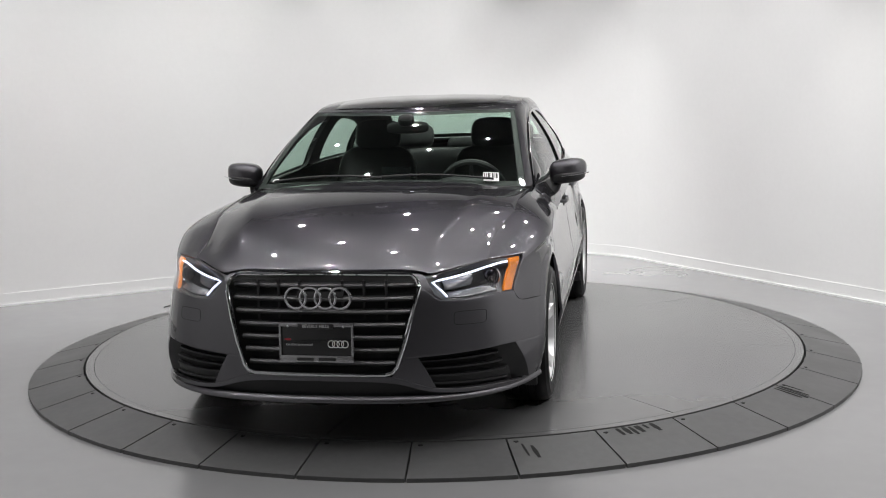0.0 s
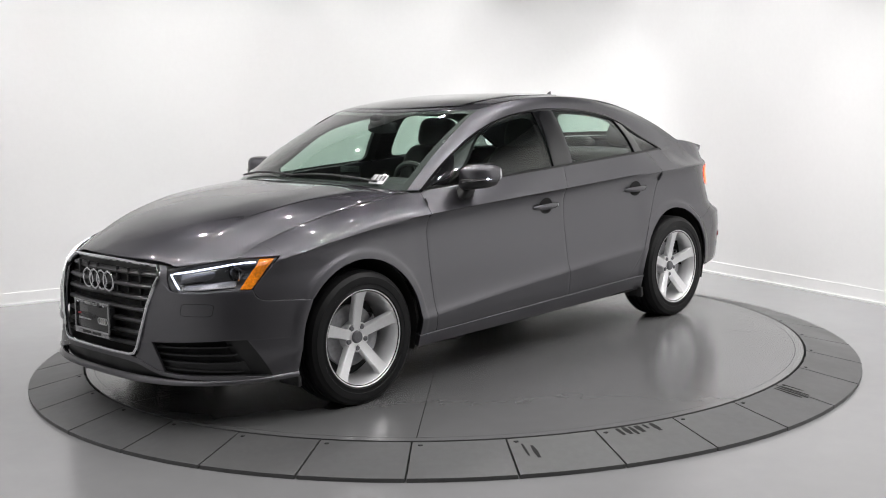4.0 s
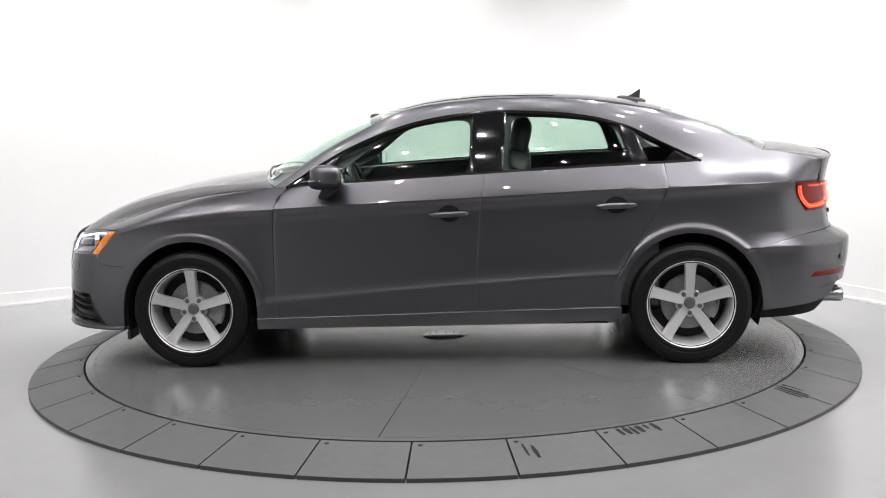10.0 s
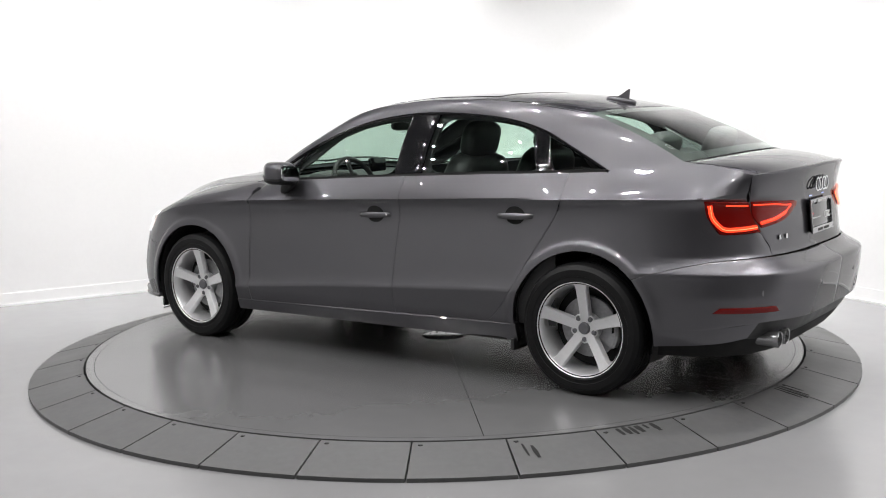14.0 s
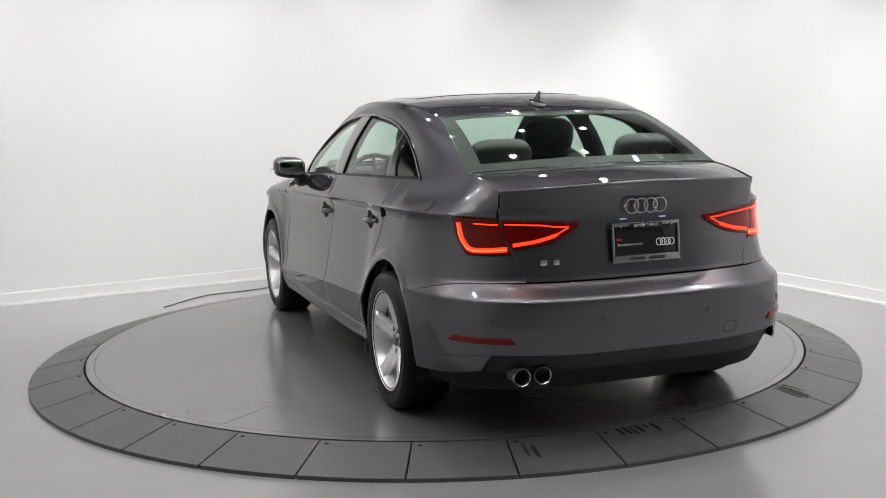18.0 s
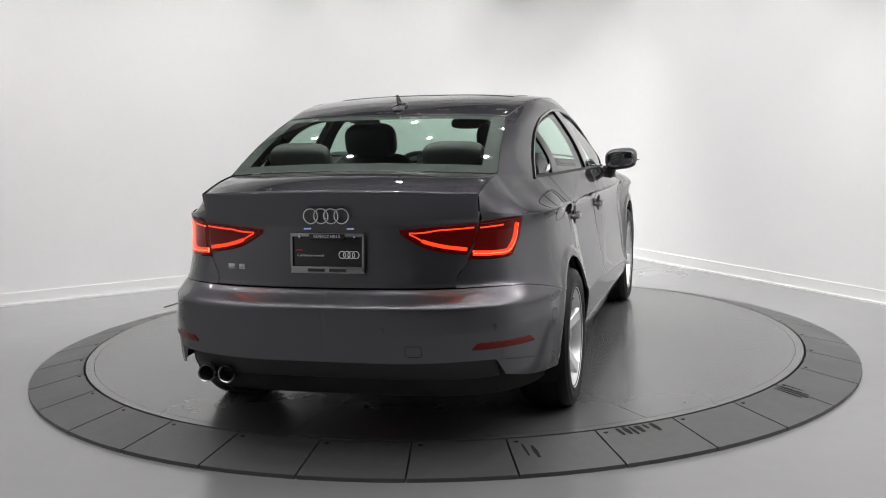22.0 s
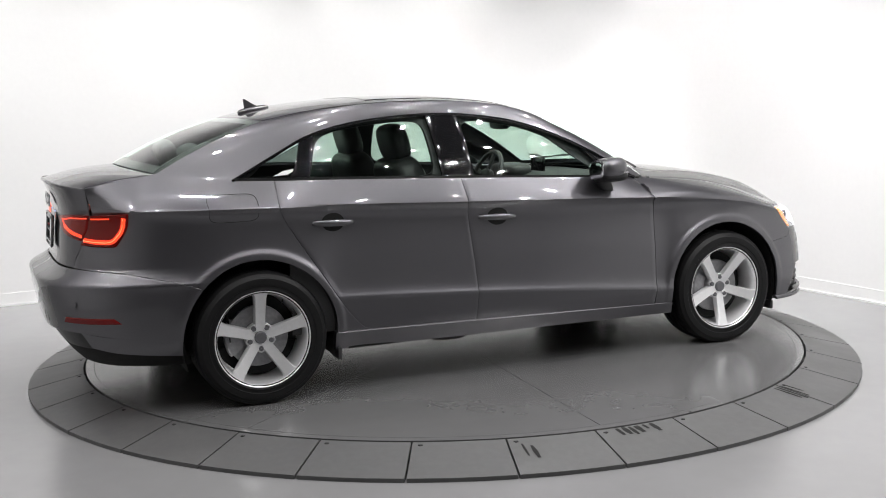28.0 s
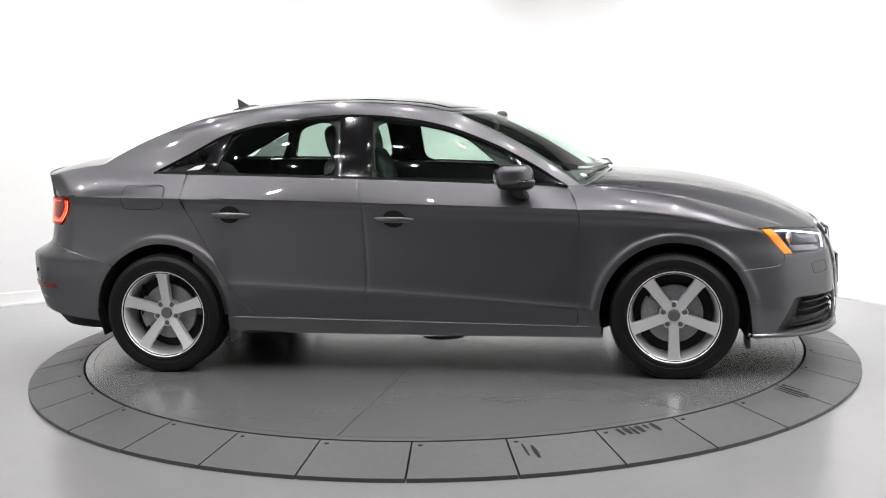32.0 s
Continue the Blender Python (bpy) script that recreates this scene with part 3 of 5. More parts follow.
def rear_quarters():
    for sg in (1, -1):
        mir = (lambda fn: fn) if sg == 1 else mirrored
        bm = sheet(mir(on_shell(rqf)), 170, 40, 0.010)
        skin = bmesh.new()
        sheet(mir(frame_strip), 90, 12, 0.0, True, skin)
        g = [[skin.verts.new(p) for p in row] for row in shoulder_grid(sg)]
        for a, b in zip(g, g[1:]):
            for k in range(16):
                q = (a[k], b[k], b[k + 1], a[k + 1])
                skin.faces.new(tuple(reversed(q)) if sg == 1 else q)
        bmesh.ops.remove_doubles(skin, verts=skin.verts, dist=0.0004)
        bmesh.ops.recalc_face_normals(skin, faces=skin.faces)
        me = bpy.data.meshes.new("side")
        skin.to_mesh(me)
        skin.free()
        bm.from_mesh(me)
        bpy.data.meshes.remove(me)
        under = coons(curve(yz([("x", -1.872, 0.922), ("y", 0.70, 0.918), ("y", 0.64, 0.914), ("y", 0.588, 0.910)])), curve(yz([("x", -1.868, 0.934), ("y", 0.70, 0.940), ("y", 0.64, 0.951), ("y", 0.590, 0.961)])),
                      curve(yz([("x", -1.872, 0.922), ("x", -1.868, 0.934)])), curve(yz([("y", 0.588, 0.910), ("y", 0.590, 0.961)])))
        hollow = lambda u, v: shell(*under(u, v), 0.007 * math.sin(math.pi * 0.5 * (1 - v)) * min(1, u * 4))
        sheet(mir(hollow), 24, 8, 0.0, True, bm)
        part("rear_quarter", bm, PAINT, car, "rear side panel with roof rail and pillar")


# bonnet
hood_z = hermite([(0.80, 1.0), (1.0, 0.998), (1.14, 0.985), (1.27, 0.972), (1.44, 0.947), (1.60, 0.915), (1.77, 0.872), (1.93, 0.815), (2.05, 0.755), (2.11, 0.715), (2.16, 0.66)])


def hood_edge(v):
    x = 0.872 + (1.845 - 0.872) * v
    p = shell(s_of_x(x, top_z(x)), top_z(x))
    return Vector((x, p.y - 0.004, top_z(x)))


nose_edge_z = hermite([(0.0, 0.724), (0.30, 0.722), (0.40, 0.712), (0.44, 0.702), (0.55, 0.718), (0.62, 0.730), (0.68, 0.740)])


def hood(u, v):
    y = 2 * u - 1
    w = abs(y)
    e = hood_edge(v)
    f = hood_edge(1.0)
    xc = 1.0 + (2.128 - 1.0) * v
    zf = nose_edge_z(w * f.y)
    xf = shell(s_of_y(min(w * f.y, 0.75), zf), zf).x - 0.004
    xf = xf * (1 - w ** 8) + f.x * w ** 8
    k1 = (xf - 2.128) / (f.x - 2.128)
    k = w ** 2.5 * (1 - v) + k1 * v
    x = xc + (e.x - xc) * k

    def base(x, w, ze):
        d = max(0.0, hood_z(x) - ze)
        return hood_z(x) - d * w ** 2.6
    z = base(x, w, e.z)
    z += (zf - base(xf, w, f.z)) * v ** 5
    z += 0.006 * math.exp(-abs(w - 0.80 + 0.14 * v) / 0.06) * min(1, max(0, (1 - v) * 4)) * min(1, v * 3)
    return Vector((x, e.y * y, z))


part("bonnet", sheet(hood, 60, 48, 0.015), PAINT, car)

# roof, its edges and the screens
roof_z = hermite([(0.36, 1.318), (0.20, 1.36), (0.05, 1.392), (-0.10, 1.408), (-0.30, 1.420), (-0.50, 1.420), (-0.75, 1.408), (-0.95, 1.387), (-1.15, 1.352), (-1.30, 1.315)][::-1])


def roof(u, v):
    y = 2 * u - 1
    w = abs(y)
    xf = 0.335 - 0.14 * w ** 2
    xr = -1.255 + 0.06 * w ** 2
    x = xr + (xf - xr) * v
    e = 0.588 - 0.012 * (2 * v - 1) ** 2 - 0.014 * (1 - v) - 0.026 * (1 - v) ** 3
    return Vector((x, e * y, roof_z(x) - 0.030 * w ** 2.8))


part("roof", sheet(roof, 40, 50, 0.01), PAINT, car)


def screen(u, v):
    y = 2 * u - 1
    w = abs(y)
    a = Vector((1.03 - 0.165 * w ** 2.4, 0.705 * y, 0.985 - 0.03 * w ** 2))
    b = roof(u, 1.0)
    p = a.lerp(b, v)
    p += Vector((0.35, 0, 0.6)) * 0.055 * math.sin(math.pi * v) * (1 - 0.4 * w * w)
    return p


def back_screen(u, v):
    y = 2 * u - 1
    w = abs(y)
    a = Vector((-1.820 + 0.10 * w ** 2.2, 0.602 * y, 1.112 - 0.022 * w ** 2))
    b = roof(u, 0.0)
    p = a.lerp(b, v)
    p += Vector((-0.3, 0, 0.6)) * 0.035 * math.sin(math.pi * v) * (1 - 0.3 * w * w)
    return p


part("windscreen", sheet(screen, 40, 30, 0), GLASS, car, "raked green-tinted windscreen").visible_shadow = False
part("rear_window", sheet(back_screen, 40, 24, 0), GLASS, car, "green-tinted rear window").visible_shadow = False



def border(fn, side, top, low):
    """The black printed border round a screen, on its inner face."""
    bm = bmesh.new()
    n = 30
    outer = [(0.0, i / n) for i in range(n)] + [(i / n, 1.0) for i in range(n)] + [(1.0, 1 - i / n) for i in range(n)] + [(1 - i / n, 0.0) for i in range(n)]
    rows = []
    for u, v in outer:
        iu, iv = min(max(u, side), 1 - side), min(max(v, low), 1 - top)
        c = Vector((fn(0.5, 0.5).x, 0, 0.6))
        pair = []
        for q in ((u, v), (iu, iv)):
            p = fn(*q)
            pair.append(bm.verts.new(p + (c - p).normalized() * 0.003))
        rows.append(pair)
    k = len(rows)
    for i in range(k):
        p, q = rows[i], rows[(i + 1) % k]
        if (q[1].co - p[1].co).length > 1e-6:
            bm.faces.new((p[0], q[0], q[1], p[1]))
        else:
            bm.faces.new((p[0], q[0], p[1]))
    bmesh.ops.remove_doubles(bm, verts=bm.verts, dist=1e-6)
    return bm


part("screen_border", border(screen, 0.022, 0.05, 0.05), BLACK, car, "black printed windscreen border")
part("screen_border", border(back_screen, 0.055, 0.09, 0.10), BLACK, car, "black printed rear window border")

# side windows: lower edge on the belt, upper edge on the roof frame
WTOP = curve([(0.80, 0.735, 0.952), (0.62, 0.703, 1.065), (0.42, 0.672, 1.168), (0.20, 0.646, 1.252), (0.0, 0.632, 1.298), (-0.27, 0.624, 1.325), (-0.55, 0.621, 1.318),
              (-0.80, 0.622, 1.290), (-1.0, 0.632, 1.238), (-1.18, 0.652, 1.150), (-1.39, 0.694, 1.046)])


def wtop_at(x):
    lo, hi = 0.0, 1.0
    for _ in range(30):
        m = (lo + hi) / 2
        if WTOP(m)[0] > x:
            lo = m
        else:
            hi = m
    return Vector(WTOP(lo))


def belt_at(x, up=0.0):
    p = shell(x, top_z(x))
    return Vector((x, p.y - 0.004, p.z + up))


def glass_at(x, v):
    """A point of the glazed side at x, v from the belt to the frame; the glass leans in and bows out."""
    a, b = belt_at(x), wtop_at(x)
    p = a.lerp(b, v)
    p.y += 0.018 * math.sin(math.pi * v)
    return p


def glazing(x0b, x0t, x1b, x1t, v0=0.02, v1=0.97, inset=0.0):
    """A piece of the glazed side between two slanted edges."""
    def f(u, v):
        x = (x0b + (x1b - x0b) * u) * (1 - v) + (x0t + (x1t - x0t) * u) * v
        p = glass_at(x, v0 + (v1 - v0) * v)
        p.y -= inset
        return p
    return f


for name, piece, material in (("front_side_window", glazing(0.66, 0.50, -0.19, -0.205, 0.03, 0.93, 0.010), GLASS),
                              ("rear_side_window", glazing(-0.35, -0.37, -1.04, -0.97, 0.03, 0.93, 0.010), GLASS),
                              ("quarter_window", glazing(-1.11, -1.03, -1.35, -1.24, 0.06, 0.90, 0.008), DARK_GLASS)):
    for ob in both(name, piece, 24, 16, material, 0.0):
        ob.visible_shadow = False
both("centre_pillar", glazing(-0.187, -0.202, -0.355, -0.375, 0.0, 1.0, 0.0), 6, 20, GLOSS_BLACK, 0.01, "gloss black centre pillar")
both("rear_door_pillar", glazing(-1.035, -0.965, -1.125, -1.04, 0.0, 1.0, 0.0), 6, 20, GLOSS_BLACK, 0.01, "gloss black window pillar")
both("window_corner", glazing(0.80, 0.80, 0.655, 0.50, 0.0, 1.0, 0.004), 8, 12, GLOSS_BLACK, 0.01, "black triangle in the window corner")


def frame_strip(u, v):
    """Pillar and roof rail in one: from the window's upper edge to the edges of screens and roof."""
    a = Vector(WTOP(u))
    x = a.x
    # the upper edge: windscreen side, roof side, rear window side
    e = EDGE(u)
    e = Vector(e)
    p = a.lerp(e, v)
    n = (e - a)
    out = Vector((0.0, 0.75, 0.55))
    p += out * 0.07 * n.length * math.sin(math.pi * v) * min(1.0, (1 - u) * 5, u * 12)
    return p


EDGE = curve([tuple(screen(1.0, 0.0)), tuple(screen(1.0, 0.35)), tuple(screen(1.0, 0.7)), tuple(roof(1.0, 1.0)), tuple(roof(1.0, 0.8)), tuple(roof(1.0, 0.55)), tuple(roof(1.0, 0.3)),
              tuple(roof(1.0, 0.0)), tuple(back_screen(1.0, 0.7)), tuple(back_screen(1.0, 0.35)), tuple(back_screen(1.0, 0.0))])

# boot lid: the top ends in a sharp lip, the face below it is hollow
BOOT_Y = 0.585


def lip(y):
    z = 1.053 - 0.06 * y * y
    q = shell(s_of_y(abs(y), 0.93, False), 0.93)
    return Vector((q.x - 0.042 * max(0.0, 1 - (y / 0.66) ** 2), y, z))


def boot_top(u, v):
    y = 2 * u - 1
    w = abs(y)
    a = Vector((-1.825 + 0.10 * w ** 2.2, 0.596 * y, 1.107 - 0.022 * w ** 2))
    p = a.lerp(lip(BOOT_Y * y), v)
    p.z += 0.014 * math.sin(math.pi * min(1, v * 1.05)) * (1 - 0.5 * w * w)
    return p


part("boot_lid", sheet(boot_top, 40, 24, 0.006), PAINT, car)
rear_quarters()


boot_half = hermite([(0.66, 0.504), (0.70, 0.504), (0.77, 0.545), (0.85, 0.572), (0.93, BOOT_Y), (1.1, BOOT_Y)])


def boot_face(u, v):
    y = 2 * u - 1
    w = abs(y)
    t = lip(BOOT_Y * y)
    z = 0.672 + (t.z - 0.672) * v
    yy = boot_half(z) * y
    q = shell(s_of_y(abs(yy), min(z, 0.93), False), min(z, 0.93))
    k = max(0.0, (v - 0.66) / 0.34) ** 1.6
    return Vector((q.x * (1 - k) + t.x * k, yy, z))


part("boot_panel", sheet(boot_face, 60, 40, 0.008), PAINT, car)


def boot_jamb(u, v):
    """The narrow return between the side panel and the boot lid above the lamp."""
    z = 0.906 + 0.055 * v
    p = shell(s_of_y(0.5885, z, False), z)
    q = boot_face(1.0, (z - 0.672) / (lip(BOOT_Y).z - 0.672))
    return p.lerp(q + Vector((0.003, 0.0, 0.0)), u)


both("boot_jamb", boot_jamb, 3, 8, PAINT, 0.0)


# bumpers
def from_curve(pts):
    """(y or x, z) marks at one end of the car to the developed skin: ('y', value, z) or ('x', value, z)."""
    out = []
    for k, q, z in pts:
        out.append((s_of_y(q, z, True) if k == "y" else s_of_x(q, z), z))
    return out


def tail_marks(pts):
    return [((s_of_y(q, z, False) if k == "y" else s_of_x(q, z)), z) for k, q, z in pts]


# rear bumper: painted upper band, painted corners, black lower panel
bm = bmesh.new()
for sg in (1, -1):
    def side_of(fn):
        return fn if sg == 1 else mirrored(fn)
    END = -(XC + LC)
    upper = coons(curve([(END, 0.385)] + tail_marks([("y", 0.3, 0.385), ("y", 0.66, 0.39), ("x", -1.90, 0.36), ("x", -1.685, 0.34)])),
                  curve([(END, 0.664)] + tail_marks([("y", 0.3, 0.664), ("y", 0.509, 0.664), ("y", 0.60, 0.664), ("x", -1.93, 0.656), ("x", -1.84, 0.640), ("x", -1.75, 0.619), ("x", -1.66, 0.595), ("x", -1.586, 0.570)])),
                  curve([(END, 0.385), (END, 0.664)]), curve(tail_marks([("x", -1.685, 0.34), ("x", -1.677, 0.39), ("x", -1.663, 0.44), ("x", -1.633, 0.504), ("x", -1.586, 0.570)])))
    sheet(side_of(on_shell(upper)), 60, 34, 0.01, True, bm)
    lower = coons(curve(tail_marks([("y", 0.69, 0.322), ("x", -1.95, 0.297), ("x", -1.685, 0.272)])), curve(tail_marks([("y", 0.66, 0.39), ("x", -1.90, 0.36), ("x", -1.685, 0.34)])),
                  curve(tail_marks([("y", 0.69, 0.322), ("y", 0.675, 0.36), ("y", 0.66, 0.39)])), curve(tail_marks([("x", -1.685, 0.272), ("x", -1.685, 0.34)])))
    sheet(side_of(on_shell(lower)), 24, 10, 0.0, True, bm)
part("rear_bumper", bm, PAINT, car)


def diffuser(u, v):
    y = (2 * u - 1) * (0.69 - 0.025 * v)
    z = 0.305 + 0.095 * v
    p = shell(s_of_y(abs(y), z, False), z, 0.018 + 0.03 * (1 - v))
    return Vector((p.x, math.copysign(abs(p.y), y), z))


part("diffuser", sheet(diffuser, 50, 12, 0.03), BLACK, car, "matt black lower rear panel")

# front bumper: pieces round the grille and the side intakes
G_SIDE = [("y", 0.300, 0.315), ("y", 0.325, 0.36), ("y", 0.365, 0.50), ("y", 0.402, 0.63), ("y", 0.405, 0.655), ("y", 0.365, 0.705)]
HL_LOW = [("y", 0.482, 0.602), ("y", 0.54, 0.596), ("y", 0.60, 0.595), ("x", 1.93, 0.603), ("x", 1.850, 0.601)]
bm = bmesh.new()
for sg in (1, -1):
    def side_of(fn):
        return fn if sg == 1 else mirrored(fn)
    i_top = [("y", 0.335, 0.375), ("y", 0.46, 0.383), ("x", 1.98, 0.395), ("x", 1.90, 0.395)]
    top = from_curve([("y", 0.405, 0.655), ("y", 0.440, 0.635)] + HL_LOW + [("x", 1.843, 0.572), ("x", 1.82, 0.556), ("x", 1.70, 0.546), ("x", 1.612, 0.5405)])
    upper = coons(curve(from_curve(i_top + [("x", 1.80, 0.39), ("x", 1.675, 0.385)])), curve(top),
                  curve(from_curve([("y", 0.335, 0.375), ("y", 0.365, 0.50), ("y", 0.405, 0.655)])), curve(from_curve([("x", 1.675, 0.385), ("x", 1.658, 0.45), ("x", 1.612, 0.5405)])))
    sheet(side_of(on_shell(upper)), 60, 30, 0.008, True, bm)
    beak = coons(curve(from_curve([("y", 0.405, 0.655), ("y", 0.440, 0.635), ("y", 0.482, 0.602)])), curve(from_curve([("y", 0.365, 0.705), ("y", 0.40, 0.703), ("y", 0.423, 0.692)])),
                 curve(from_curve([("y", 0.405, 0.655), ("y", 0.365, 0.705)])), curve(from_curve([("y", 0.482, 0.602), ("y", 0.450, 0.648), ("y", 0.423, 0.692)])))
    sheet(side_of(on_shell(beak)), 10, 10, 0.0, True, bm)
    outer_p = coons(curve(from_curve([("x", 1.80, 0.222), ("x", 1.695, 0.218)])), curve(from_curve([("x", 1.90, 0.395), ("x", 1.80, 0.39), ("x", 1.675, 0.385)])),
                    curve(from_curve([("x", 1.80, 0.222), ("x", 1.84, 0.29), ("x", 1.90, 0.395)])), curve(from_curve([("x", 1.695, 0.218), ("x", 1.675, 0.385)])))
    sheet(side_of(on_shell(outer_p)), 16, 16, 0.012, True, bm)
    inner_p = coons(curve(from_curve([("y", 0.30, 0.30), ("y", 0.47, 0.250)])), curve(from_curve([("y", 0.335, 0.375), ("y", 0.40, 0.380)])),
                    curve(from_curve([("y", 0.30, 0.30), ("y", 0.318, 0.335), ("y", 0.335, 0.375)])), curve(from_curve([("y", 0.47, 0.250), ("y", 0.40, 0.380)])))
    sheet(side_of(on_shell(inner_p)), 10, 10, 0.012, True, bm)
    END = XC + LC
    low = coons(curve([(END, 0.286)] + from_curve([("y", 0.2, 0.285), ("y", 0.32, 0.275), ("y", 0.47, 0.236), ("x", 1.95, 0.219), ("x", 1.80, 0.208), ("x", 1.70, 0.205)])),
                curve([(END, 0.302)] + from_curve([("y", 0.2, 0.302), ("y", 0.30, 0.30), ("y", 0.47, 0.250), ("x", 1.95, 0.235), ("x", 1.80, 0.222), ("x", 1.695, 0.218)])),
                curve([(END, 0.286), (END, 0.302)]), curve(from_curve([("x", 1.70, 0.205), ("x", 1.695, 0.218)])))
    sheet(side_of(on_shell(low, -0.004)), 60, 8, 0.02, True, bm)
part("front_bumper", bm, PAINT, car)


def low_band(z0, z1, ends, inset):
    def f(u, v):
        y = 2 * u - 1
        s = (XC + LC) + (s_of_x(ends, 0.2) - XC - LC) * abs(y)
        lift = 0.012 * abs(y) ** 3
        z = z0 + (z1 - z0) * v + lift
        p = shell(s, z, inset(v))
        return Vector((p.x, math.copysign(p.y, y), z))
    return f


part("lower_intake", sheet(low_band(0.205, 0.290, 1.70, lambda v: 0.035), 90, 6, 0.0), BLACK, car, "black slot under the front bumper")
part("lower_lip", sheet(low_band(0.196, 0.222, 1.69, lambda v: -0.012 + 0.020 * v * v), 90, 8, 0.04), PAINT, car, "thin painted lip along the bottom of the nose")

# sheets added behind the gaps, coloured dark to give the gaps their shade
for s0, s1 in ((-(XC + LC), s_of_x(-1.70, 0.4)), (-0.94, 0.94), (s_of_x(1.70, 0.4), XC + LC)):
    both("gap_shade_sheet", lambda u, v, s0=s0, s1=s1: shell(s0 + (s1 - s0) * u, 0.22 + 0.5 * v, 0.05), 36, 12, LINER, 0.0)

# ---------------------------------------------------------------- wheels
def wheel_parts(parent, side, turn0=90):
    """Tyre, alloy rim with five spokes, brake; axis along y, outer face towards +y for side 1."""
    m = Matrix.Rotation(radians(-90 * side), 4, "X")
    tyre = [(0.218, -0.105), (0.240, -0.112), (0.275, -0.116), (0.300, -0.108), (0.314, -0.088), (0.3165, -0.07)]
    for k in range(4):
        c = -0.054 + 0.036 * k
        tyre += [(0.3165, c - 0.004), (0.310, c - 0.003), (0.310, c + 0.003), (0.3165, c + 0.004)]
    tyre += [(0.3165, 0.072), (0.314, 0.088), (0.307, 0.100), (0.3065, 0.103), (0.300, 0.108), (0.288, 0.1135), (0.2865, 0.1155), (0.275, 0.1165), (0.256, 0.1155), (0.2545, 0.1135), (0.240, 0.112), (0.2365, 0.114), (0.2325, 0.112), (0.218, 0.105)]
    part("tyre", lathe(bmesh.new(), tyre, 72, m), RUBBER, parent)
    barrel = [(0.229, 0.098), (0.235, 0.104), (0.233, 0.110), (0.226, 0.110), (0.219, 0.104), (0.213, 0.092), (0.207, 0.06), (0.200, 0.02), (0.196, -0.10)]
    rim = part("rim", lathe(bmesh.new(), barrel, 72, m), ALLOY, parent, "silver five-spoke alloy rim")
    for k in range(5):
        a = 2 * math.pi * k / 5 + radians(turn0)
        bm = bmesh.new()
        rows = []
        for i in range(13):
            t = i / 12
            r = 0.030 + 0.190 * t
            hw = 0.0235 + 0.006 * t + 0.016 * max(0.0, (t - 0.86) / 0.14) ** 2 + 0.006 * max(0.0, (0.2 - t) / 0.2)
            zt = 0.058 + 0.044 * t ** 1.3
            dz = 0.034 - 0.006 * t
            rows.append([(r, -hw * 1.05, zt - dz), (r, -hw, zt - 0.006), (r, -hw * 0.86, zt), (r, 0.0, zt - 0.0015), (r, hw * 0.86, zt), (r, hw, zt - 0.006), (r, hw * 1.05, zt - dz)])
        q = m @ Matrix.Rotation(a, 4, "Z")
        vs = [[bm.verts.new(q @ Vector(p)) for p in row] for row in rows]
        for i in range(12):
            for j in range(6):
                bm.faces.new((vs[i][j], vs[i + 1][j], vs[i + 1][j + 1], vs[i][j + 1]))
        bmesh.ops.recalc_face_normals(bm, faces=bm.faces)
        part("spoke", bm, ALLOY, rim)
    part("centre_cap", lathe(bmesh.new(), [(0.0005, 0.071), (0.024, 0.070), (0.0275, 0.066), (0.030, 0.055)], 32, m), CAP_GREY, rim, "grey round centre cap")
    part("hub", lathe(bmesh.new(), [(0.028, 0.056), (0.055, 0.050), (0.066, 0.040), (0.070, 0.01)], 40, m), ALLOY, rim)
    for k in range(5):
        a = 2 * math.pi * (k + 0.5) / 5 + radians(turn0)
        mm = m @ Matrix.Translation((0.053 * math.cos(a), 0.053 * math.sin(a), 0))
        part("bolt_seat", lathe(bmesh.new(), [(0.0125, 0.054), (0.0175, 0.060), (0.0205, 0.058), (0.021, 0.03)], 16, mm), ALLOY, rim)
        part("wheel_bolt", lathe(bmesh.new(), [(0.0005, 0.064), (0.0105, 0.063), (0.0125, 0.058), (0.0125, 0.05)], 12, mm), CAP_GREY, rim)
    part("valve", tube(bmesh.new(), [m @ Vector((0.205 * math.cos(1.0), 0.205 * math.sin(1.0), 0.07)), m @ Vector((0.185 * math.cos(1.0), 0.185 * math.sin(1.0), 0.085))], 0.004, 6), BLACK, rim)
    part("brake_disc", lathe(bmesh.new(), [(0.06, 0.012), (0.145, 0.012), (0.146, 0.0), (0.146, -0.01), (0.06, -0.01)], 48, m), STEEL, parent)
    bm = bmesh.new()
    lathe(bm, [(0.088, 0.028), (0.150, 0.030), (0.160, 0.02), (0.160, -0.03), (0.088, -0.03)], 12, m, radians(145), radians(212))
    part("brake_caliper", bm, STEEL, parent)
    part("backing", lathe(bmesh.new(), [(0.0005, -0.02), (0.193, -0.02)], 40, m), LINER, parent)


SPIN = {(True, 1): 270, (False, 1): 270, (False, -1): 90, (True, -1): 270}
for x in (1.3185, -1.3185):
    for side in (1, -1):
        w = new("wheel")
        w.parent = car
        w.location = (x, 0.755 * side, 0.312)
        wheel_parts(w, side, SPIN[(x > 0, side)])

# ---------------------------------------------------------------- lamps, grille and fittings of the car
def front(y, z, inset=0.0):
    p = shell(s_of_y(abs(y), z, True), z, inset)
    return Vector((p.x, math.copysign(p.y, y) if y else 0.0, z))


